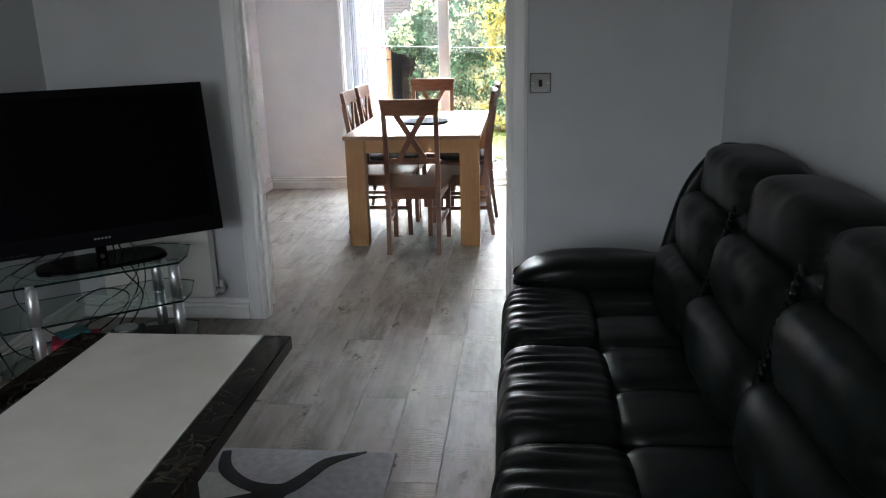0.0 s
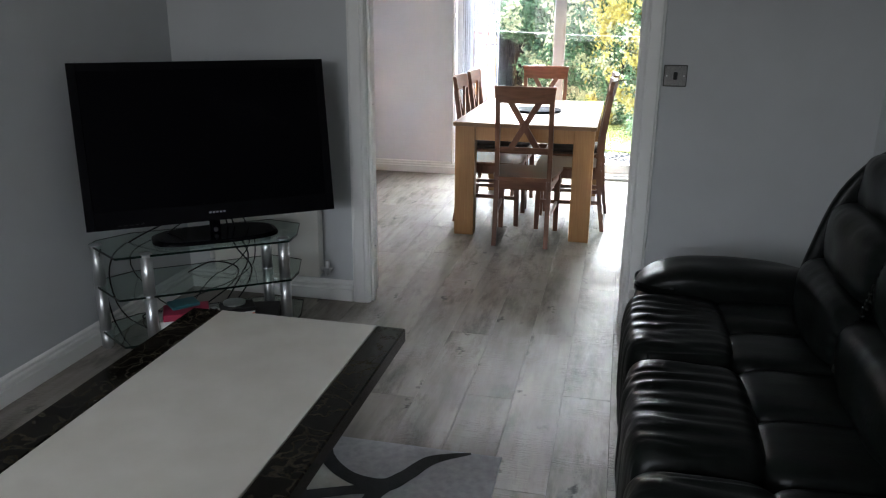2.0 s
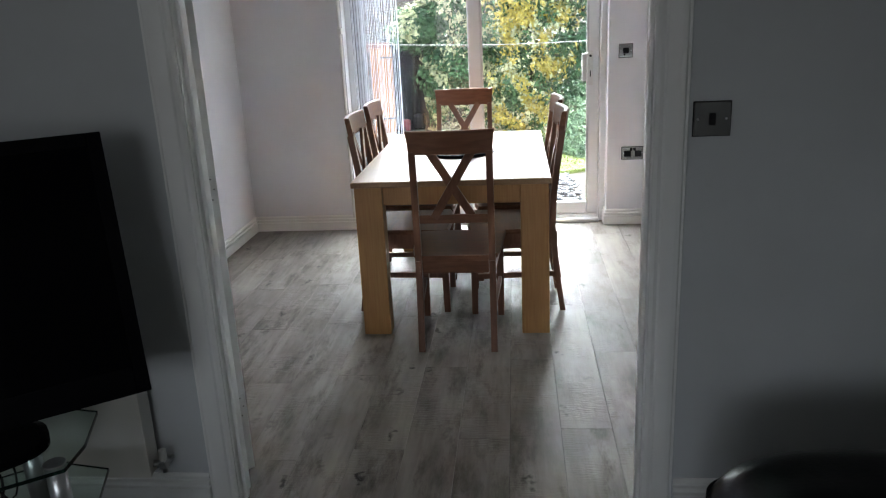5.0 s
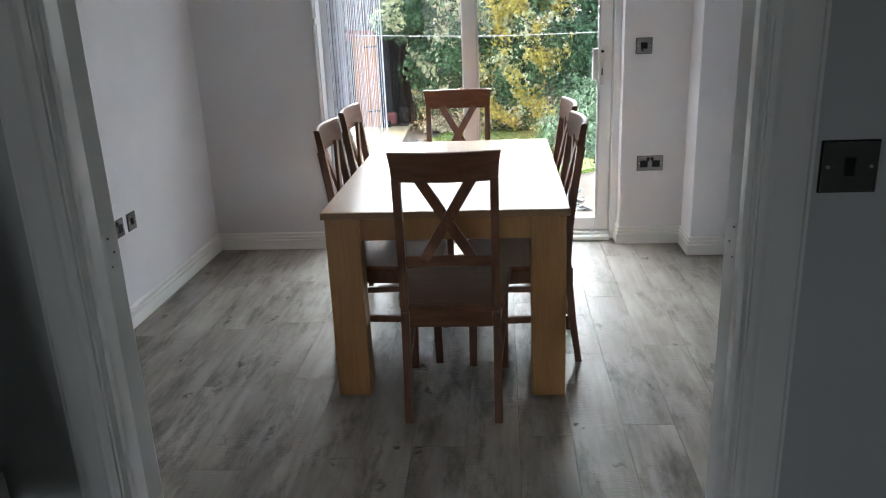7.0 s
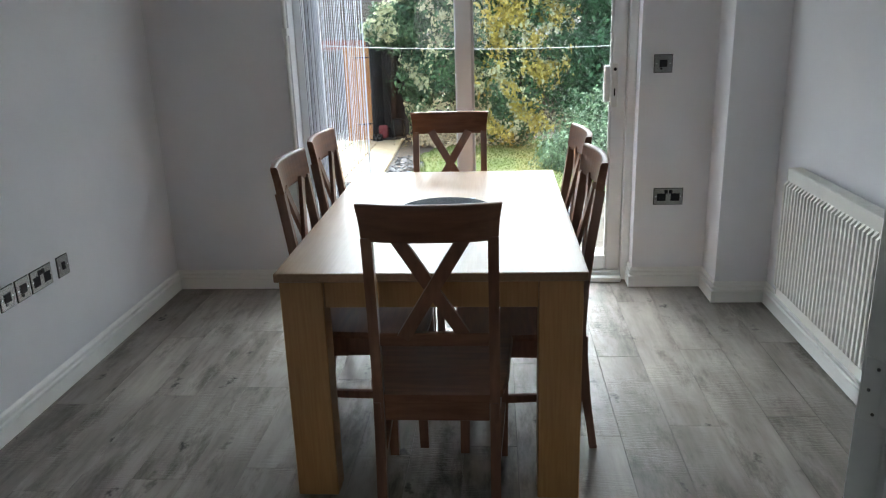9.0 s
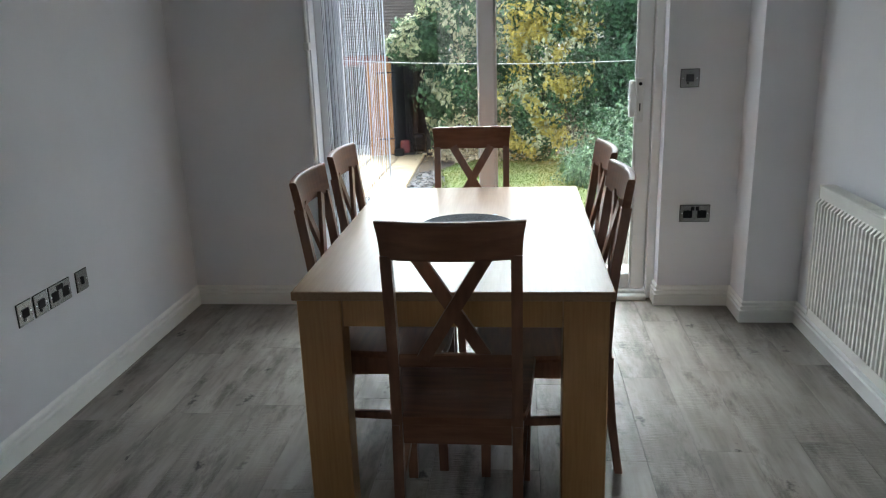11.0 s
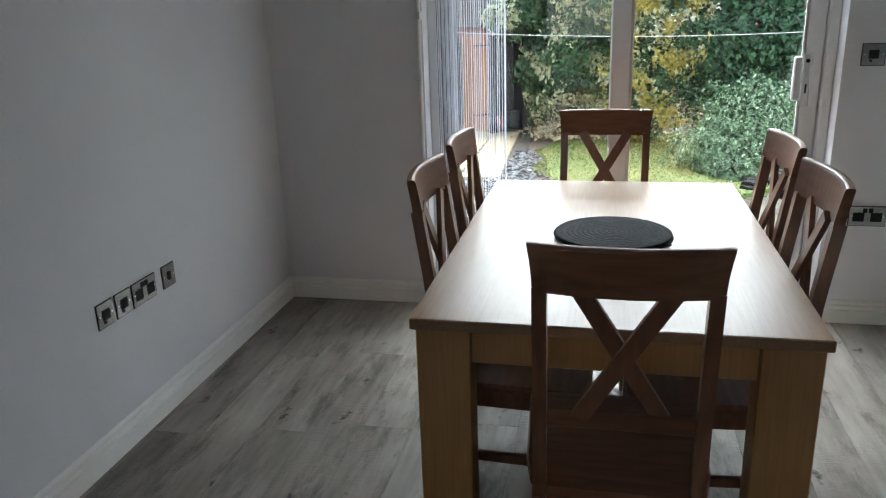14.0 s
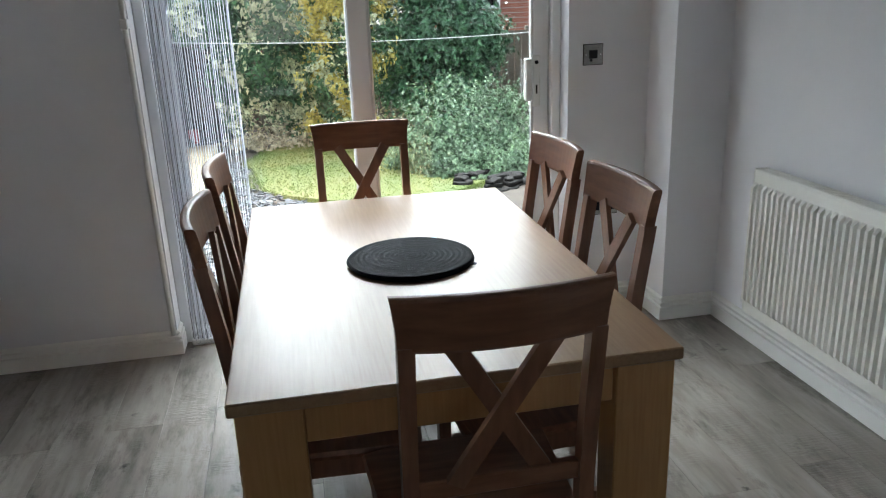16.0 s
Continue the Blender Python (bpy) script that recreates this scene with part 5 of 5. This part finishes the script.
# slate chippings
V, F = [], []
for _ in range(5200):
    x, y = rg.uniform(-1.75, 0.9), rg.uniform(4.9, 10.8)
    if in_lawn(x, y) < 1.0 or (x < -1.2 - 0.03 * (y - 8) and y > 8.0):
        continue
    z = gz(y) + rg.uniform(0.004, 0.02)
    s, a, t1, t2 = rg.uniform(0.018, 0.05), rg.uniform(0, 6.28), rg.uniform(-0.5, 0.5), rg.uniform(-0.5, 0.5)
    n = len(V)
    k = rg.choice((4, 5))
    for zz in (0.0, 0.010):
        for q in range(k):
            b = a + 2 * math.pi * q / k
            u, v = s * math.cos(b), 0.6 * s * math.sin(b)
            V.append((x + u, y + v, z + zz + u * t1 + v * t2))
    F.append(tuple(range(n + k, n + 2 * k)))
    for q in range(k):
        F.append((n + q, n + (q + 1) % k, n + k + (q + 1) % k, n + k + q))
tagged(raw("slate_chippings", V, F, M_SLATE), "blue-grey slate chippings spread between lawn and paving", "slate", kind="stuff")

# stacked rocks along the bed under the round shrub
for i in range(24):
    x, y = (1.36 + 0.075 * i, 7.45) if i < 13 else (1.62 + 0.09 * (i - 13), 7.0)
    y += 0.25 * math.sin(i * 0.5) + 0.12 * (i % 3)
    for k in range(3):
        bm = B()
        L, D, Hh = rg.uniform(0.05, 0.115), rg.uniform(0.05, 0.09), rg.uniform(0.022, 0.04)

        def rock(u, v, w_, p, s=i * 5 + k):
            return p + Vector((0.02, 0.02, 0.012)) * noise.noise(p * 14 + Vector((s, s, 0)))
        puff(bm, -L, -D, 0, L, D, Hh * 1.25, 6, 2, rock)
        ob = solid("rock", bm, M_STONE, "dark flat slate rock stacked along the shrub bed", "rock", "stacked rocks")
        ob.matrix_basis = pose(x + rg.uniform(-0.04, 0.04), y + 0.05 * k, gz(y) - 0.014 + k * 0.033, 0, 0, rg.uniform(-40, 40))


def leaves(name, pts, size, material, parent, seed, droop=0.2):
    """Small folded leaves at points with outward directions."""
    r = random.Random(seed)
    V, F = [], []
    for p, d in pts:
        s = size * r.uniform(0.6, 1.3)
        d = (Vector(d) + Vector((r.uniform(-1, 1), r.uniform(-1, 1), r.uniform(-0.5, 1.0))) * 0.75).normalized()
        u = d.orthogonal().normalized()
        u.rotate(Matrix.Rotation(r.uniform(0, 6.28), 3, d))
        w = d.cross(u)
        p = Vector(p)
        n = len(V)
        tip = u * s - Vector((0, 0, droop * s))
        V += [tuple(p - u * s * 0.6), tuple(p + w * s * 0.45 + d * s * 0.15), tuple(p + tip), tuple(p - w * s * 0.45 + d * s * 0.15)]
        F += [(n, n + 1, n + 2), (n, n + 2, n + 3)]
    ob = raw(name, V, F, material, parent)
    ob["kind"] = "stuff"
    return ob


def clump(c, r, n, seed, flat=1.0, thick=0.35, lump=0.45):
    """Points in the uneven outer skin of a lumpy ellipsoid."""
    rr = random.Random(seed)
    out = []
    while len(out) < n:
        d = Vector((rr.gauss(0, 1), rr.gauss(0, 1), rr.gauss(0, 1))).normalized()
        k = 1 + lump * noise.noise(d * 2.3 + Vector((seed, 0, 0))) + 0.5 * lump * noise.noise(d * 5.5 + Vector((0, seed, 0)))
        s = k * (1 - thick * rr.random() ** 1.6)
        if noise.noise(d * 7 + Vector((seed * 3, seed, 2))) < -0.26:
            continue
        p = Vector((c[0] + d.x * r[0] * s, c[1] + d.y * r[1] * s, c[2] + d.z * r[2] * s))
        if p.z < gz(p.y) + 0.02:
            continue
        out.append((p, Vector((d.x / r[0], d.y / r[1], d.z / r[2])).normalized()))
    return out


def limbs(parent, base, top, spread, n, r0, seed):
    rr = random.Random(seed)
    bm = B()
    b, t = Vector(base), Vector(top)
    cyl(bm, b, b.lerp(t, 0.55), r0, r0 * 0.7, 9)
    cyl(bm, b.lerp(t, 0.55), t, r0 * 0.7, r0 * 0.3, 8)
    part("trunk", bm, M_BARK, parent, "", True)
    for i in range(n):
        s = b.lerp(t, rr.uniform(0.25, 0.85))
        e = s + Vector((rr.uniform(-1, 1) * spread, rr.uniform(-1, 0.6) * spread, rr.uniform(0.2, 0.8) * spread))
        bm = B()
        tube(bm, [s, s.lerp(e, 0.5) + Vector((0, 0, 0.06)), e], r0 * 0.28, 5)
        part("limb", bm, M_BARK, parent, "", True)


# ivy-grown hedge
ivy = thing("ivy_hedge", (-0.6, 13.2, gz(13.2)), "tall hedge overgrown with green and cream variegated ivy", "hedge")
O = Vector(ivy.location)
limbs(ivy, (0, 0.3, 0), (0.1, 0.4, 2.6), 0.7, 5, 0.09, 1)


def rel(pts, o):
    return [(p - o, d) for p, d in pts]


ivy_c = [((-0.62, 12.9, 0.55), (0.85, 0.55, 0.95)), ((-0.25, 12.8, 1.6), (0.95, 0.6, 0.9)), ((-0.95, 13.1, 1.75), (0.6, 0.5, 0.65)), ((-0.1, 12.9, 0.2), (0.6, 0.5, 0.85)), ((-0.4, 13.3, 2.6), (1.1, 0.6, 0.8)), ((-1.5, 12.95, 1.3), (0.5, 0.35, 0.42)), ((-1.78, 12.85, 1.22), (0.34, 0.28, 0.26)), ((-1.2, 13.0, 0.3), (0.28, 0.35, 0.85)), ((-0.2, 13.5, 3.6), (1.6, 0.6, 0.8))]
G, C = [], []
for i, (c, r) in enumerate(ivy_c):
    pts = clump(c, r, 3700, 20 + i, thick=0.5)
    for p, d in pts:
        top = noise.noise(p * 1.9 + Vector((3, 1, 7)))
        cream = top > 0.04 or (p.z < 0.0 and top > -0.25) or (p.x < -1.1 and p.z > 1.0 and top > -0.15)
        (C if cream and rg.random() < 0.72 else G).append((p, d))
leaves("ivy_leaves", rel(G, O), 0.057, M_LG, ivy, 31)
leaves("variegated_leaves", rel(C, O), 0.056, M_LC, ivy, 32)
low = clump((-0.5, 12.5, -0.72), (1.0, 0.7, 0.34), 1500, 40, thick=0.6)
leaves("dry_ground_cover", rel(low, O), 0.05, M_LP, ivy, 33)

# golden shrub
gold = thing("golden_shrub", (0.55, 12.2, gz(12.2)), "golden variegated evergreen shrub among the hedge", "shrub")
O = Vector(gold.location)
limbs(gold, (0, 0, 0), (0.05, 0.1, 1.6), 0.5, 6, 0.05, 2)
Y, G, C = [], [], []
for i, (c, r) in enumerate((((0.5, 11.95, 0.35), (0.62, 0.5, 0.55)), ((0.45, 11.9, -0.25), (0.6, 0.4, 0.4)), ((0.75, 12.0, 1.0), (0.72, 0.5, 0.7)), ((0.35, 12.0, 1.5), (0.6, 0.5, 0.7)), ((0.95, 12.1, 1.9), (0.6, 0.5, 0.6)))):
    for p, d in clump(c, r, 2200, 50 + i, thick=0.5):
        n_ = noise.noise(p * 2.4 + Vector((9, 2, 1)))
        (Y if n_ > 0.04 else (C if n_ > -0.10 else G)).append((p, d))
leaves("golden_leaves", rel(Y, O), 0.050, M_LY, gold, 61)
leaves("green_leaves", rel(G, O), 0.048, M_LG, gold, 62)
leaves("cream_leaves", rel(C, O), 0.048, M_LC, gold, 63)

# dark evergreen
lau = thing("laurel_tree", (2.0, 12.9, gz(12.9)), "dark glossy laurel tree at the back of the garden", "tree")
O = Vector(lau.location)
limbs(lau, (0, 0, 0), (0.1, 0.2, 2.8), 0.9, 7, 0.09, 3)
pts = []
for i, (c, r) in enumerate((((1.6, 12.6, 0.7), (0.85, 0.6, 0.75)), ((2.3, 12.7, 0.85), (0.95, 0.6, 0.7)), ((1.5, 12.8, 1.9), (0.95, 0.6, 0.9)), ((2.25, 13.0, 1.75), (0.65, 0.6, 0.75)), ((1.5, 13.2, 2.9), (1.2, 0.7, 0.8)), ((1.3, 13.4, 3.8), (1.3, 0.7, 0.8)), ((2.8, 12.7, 0.75), (0.55, 0.5, 0.7)), ((2.0, 12.5, 0.0), (0.9, 0.5, 0.45)))):
    pts += clump(c, r, 3000, 70 + i, thick=0.5)
leaves("crown", rel(pts, O), 0.058, M_LD, lau, 81)
pts = clump((1.4, 12.7, -0.5), (1.6, 0.5, 0.35), 900, 90, thick=0.6)
leaves("dry_ground_cover", rel(pts, O), 0.05, M_LP, lau, 82)

# rounded shrub on the bank
rs_ = thing("rounded_shrub", (1.85, 9.3, gz(9.3)), "wide rounded grey-green shrub on a rocky bank", "shrub")
O = Vector(rs_.location)
limbs(rs_, (0, 0, 0), (0, 0, 0.5), 0.5, 7, 0.035, 4)
pts = []
for i, (c, r) in enumerate((((1.75, 9.3, -0.2), (0.92, 0.78, 0.74)), ((1.30, 8.95, -0.36), (0.60, 0.58, 0.45)), ((2.25, 9.3, -0.2), (0.62, 0.62, 0.58)), ((1.75, 8.75, -0.42), (0.62, 0.5, 0.38)), ((1.45, 8.25, -0.48), (0.45, 0.4, 0.28)), ((2.1, 8.3, -0.42), (0.6, 0.45, 0.36)), ((1.95, 7.9, -0.47), (0.55, 0.32, 0.24)))):
    pts += clump(c, r, 3300, 100 + i, thick=0.35, lump=0.5)
leaves("foliage", rel(pts, O), 0.034, M_LS, rs_, 91, 0.6)
# core filled with darker leaves: the shrub's inner shade put into their colour
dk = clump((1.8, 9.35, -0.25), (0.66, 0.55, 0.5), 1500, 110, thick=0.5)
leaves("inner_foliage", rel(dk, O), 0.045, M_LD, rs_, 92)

# bare twigs above the shed
tw_ = thing("bare_tree", (-1.9, 14.6, gz(14.6)), "bare winter branches above the shed", "tree")
rr = random.Random(8)
bm = B()
cyl(bm, (0, 0, 0), (0.1, 0, 2.2), 0.06, 0.035, 8)
part("trunk", bm, M_BARK, tw_, "", True)
for i in range(16):
    bm = B()
    s = Vector((0.1 * rr.random(), 0, rr.uniform(1.0, 2.2)))
    e = s + Vector((rr.uniform(-0.9, 0.9), rr.uniform(-0.4, 0.4), rr.uniform(0.3, 1.1)))
    tube(bm, [s, s.lerp(e, 0.5) + Vector((rr.uniform(-0.1, 0.1), 0, 0.08)), e], 0.012, 4)
    part("branch", bm, M_BARK, tw_)

# shed with its door standing open
shed = thing("garden_shed", (-1.82, 13.5, gz(13.5)), "dark timber garden shed with an orange stained door standing open", "shed")
for b in ((-0.36, 0.0, 0, -0.30, 1.5, 1.85), (0.62, 0.0, 0, 0.68, 1.5, 1.85), (-0.30, 1.44, 0, 0.62, 1.5, 1.85), (0.30, 0.0, 0, 0.62, 0.04, 1.85), (-0.30, 0.0, 1.72, 0.30, 0.04, 1.85)):
    frame_part("wall", [b], M_DARKWOOD, shed, "", 0.004)
frame_part("floor_boards", [(-0.30, 0.04, 0, 0.62, 1.44, 0.06)], M_DARKWOOD, shed, "", 0.004)
bm = B()
bx(bm, -0.46, -0.12, 1.85, 0.78, 1.6, 1.90, 0.004)
part("roof", bm, M_DARKWOOD, shed)
bm = B()
bx(bm, 0, 0, 0, 0.062, 0.018, 1.68, 0.003)
board = mesh_of(bm, "door_board", M_SHEDDOOR)
door = thing("shed_door", (0, 0, 0), "", "")
door.parent = shed
door.matrix_basis = pose(-0.31, -0.02, 0.05, 0, 0, -158)
for i in range(7):
    ob = new("door_board", board)
    ob.parent = door
    ob.location = (0.004 + i * 0.066, 0, 0)
bm = B()
for z in (0.25, 0.85, 1.45):
    bx(bm, 0.0, 0.019, z, 0.40, 0.036, z + 0.07, 0.003)
part("ledge", bm, M_SHEDDOOR, door)
bm = B()
bar(bm, (0.03, 0.028, 0.32), (0.37, 0.028, 0.85), 0.06, 0.016, (0, 1, 0))
part("brace", bm, M_SHEDDOOR, door)
bm = B()
for z in (0.28, 1.48):
    bx(bm, -0.03, 0.037, z, 0.28, 0.042, z + 0.025)
part("strap_hinge", bm, M_BLACK, door)
for (x, y, sx, sz, m_, n_) in ((-0.12, 0.05, 0.09, 0.24, M_CAN, "petrol_can"), (0.12, 0.30, 0.12, 0.34, M_BLACK, "storage_box"), (-0.20, -0.20, 0.09, 0.16, M_STONE, "sack")):
    bm = B()
    puff(bm, -sx, -sx * 0.7, 0, sx, sx * 0.7, sz, 6, 3)
    ob = solid(n_, bm, m_, {"petrol_can": "red plastic can standing in the shed doorway", "storage_box": "black storage box inside the shed", "sack": "grey sack slumped beside the shed door"}[n_], n_.replace("_", " "), smooth=True)
    ob.location = (-1.82 + x, 13.5 + y, gz(13.5 + y) + (0.06 if y > 0 else 0.0))

# fences
def fence(name, p0, p1, h, label):
    f = thing(name, p0, label, "fence", rz=math.degrees(math.atan2(p1[1] - p0[1], p1[0] - p0[0])))
    L = math.hypot(p1[0] - p0[0], p1[1] - p0[1])
    slope = math.atan2(p1[2] - p0[2], L)
    bm = B()
    bx(bm, 0.002, -0.01, 0, 0.145, 0.01, h, 0.003)
    me = mesh_of(bm, "fence_board", M_FENCE)
    for i in range(int(L / 0.15)):
        ob = new("fence_board", me)
        ob.parent = f
        ob.location = (i * 0.15, 0.012 * (i % 2), math.tan(slope) * i * 0.15 - 0.03)
    for i in range(int(L / 1.8) + 1):
        bm = B()
        bx(bm, i * 1.8 - 0.045, 0.03, math.tan(slope) * i * 1.8 - 0.1, i * 1.8 + 0.045, 0.12, math.tan(slope) * i * 1.8 + h + 0.05, 0.005)
        part("post", bm, M_FENCE, f)
    return f


fence("back_fence", (-6.0, 16.2, gz(16)), (8.4, 16.2, gz(16)), 1.75, "weathered brown boarded fence behind the hedge")
fence("side_fence", (-4.2, 3.9, gz(3.9)), (-4.2, 16.2, gz(16)), 1.95, "weathered brown boarded side fence")
fence("side_fence", (5.2, 16.2, gz(16)), (5.2, 3.9, gz(3.9)), 1.95, "weathered brown boarded side fence")

# washing line
bm = B()
tube(bm, [(x, 5.5, 1.195 + 0.020 * (x - 0.6) ** 2) for x in (-4.2, -3, -2, -1, 0, 0.6, 1.2, 2, 3, 4, 5.2)], 0.0028, 5)
solid("washing_line", bm, M_WHITEP, "white washing line strung across the garden", "washing line", smooth=True)

# neighbouring houses over the fence
def house(name, x0, x1, y, z0, zw, zr, label, wins):
    h = thing(name, ((x0 + x1) / 2, y, z0), label, "house")
    w = (x1 - x0) / 2
    frame_part("wall", [(-w, 0, 0, w, 6, zw - z0)], M_BRICK, h, "", 0.0)
    bm = B()
    vs = [bm.verts.new(v) for v in ((-w - 0.3, -0.35, zw - z0), (w + 0.3, -0.35, zw - z0), (w + 0.3, 6.35, zw - z0), (-w - 0.3, 6.35, zw - z0), (-w - 0.3, 3, zr - z0), (w + 0.3, 3, zr - z0))]
    for f in ((0, 1, 5, 4), (2, 3, 4, 5), (0, 4, 3), (1, 2, 5), (0, 3, 2, 1)):
        bm.faces.new([vs[k] for k in f])
    part("roof", bm, M_TILE, h)
    n = int((zr - zw) / 0.12)
    for i in range(n):
        bm = B()
        t = i / n
        yy, zz = -0.35 + 3.35 * t, zw - z0 + (zr - zw) * t
        bx(bm, -w - 0.31, yy - 0.03, zz + 0.002, w + 0.31, yy + 0.03, zz + 0.03)
        part("tile_course", bm, M_TILE, h)
    bm = B()
    for k in range(int((zw - z0) / 0.15)):
        bx(bm, -w, -0.003, k * 0.15, w, 0.001, k * 0.15 + 0.02)
    jt = part("mortar_joints", bm, M_MORTAR, h)
    jt["kind"] = "stuff"
    for wx, wz, ww, wh in wins:
        wo = frame_part("window", [(wx, -0.05, wz, wx + 0.09, 0.02, wz + wh), (wx + ww - 0.09, -0.05, wz, wx + ww, 0.02, wz + wh), (wx + 0.09, -0.05, wz, wx + ww - 0.09, 0.02, wz + 0.09), (wx + 0.09, -0.05, wz + wh - 0.09, wx + ww - 0.09, 0.02, wz + wh)], M_UPVC, h)
        frame_part("pane", [(wx + 0.09, -0.02, wz + 0.09, wx + ww - 0.09, -0.008, wz + wh - 0.09)], M_TVB, wo)


house("brick_house", 5.0, 12.0, 24.0, -1.0, 5.2, 7.2, "red brick house with white windows beyond the fence", ((-3.05, 2.1, 0.9, 1.3), (-3.05, 4.4, 0.9, 1.2), (0.6, 2.1, 1.4, 1.3), (0.6, 4.4, 1.4, 1.2)))
house("far_house", -14.0, -1.0, 30.0, -1.0, 0.6, 5.2, "brown tiled house beyond the shed", ((-3.0, 0.3, 1.4, 1.0), (2.0, 0.3, 1.4, 1.0)))

# ---- floor boards through both rooms ----
floor = box_structure("floor", [(LX0 - 0.02, LY0, -0.2, LX1 + 0.02, DY1 + 0.14, -0.010)], M_BLACK, "grey-brown wood-effect laminate floor laid lengthwise", "floor")
PW, PL, GAP = 0.187, 1.26, 0.0012


def plank_mesh(w, l):
    bm = B()
    bx(bm, GAP / 2, GAP / 2, -0.0095, w - GAP / 2, l - GAP / 2, 0.0, 0.0004)
    return mesh_of(bm, "plank", M_PLANK)


full = plank_mesh(PW, PL)
nx = 19
for i in range(nx):
    x = -1.812 + i * PW
    y = LY0 - ((i * 0.47) % 1.0) * PL
    while y < DY1 + 0.12:
        y0, y1 = max(y, LY0), min(y + PL, DY1 + 0.135)
        if y1 - y0 > 0.05:
            me = full if abs(y1 - y0 - PL) < 1e-4 else plank_mesh(PW, y1 - y0)
            ob = new("plank", me)
            ob.parent = floor
            ob.location = (x, y0, 0)
        y += PL
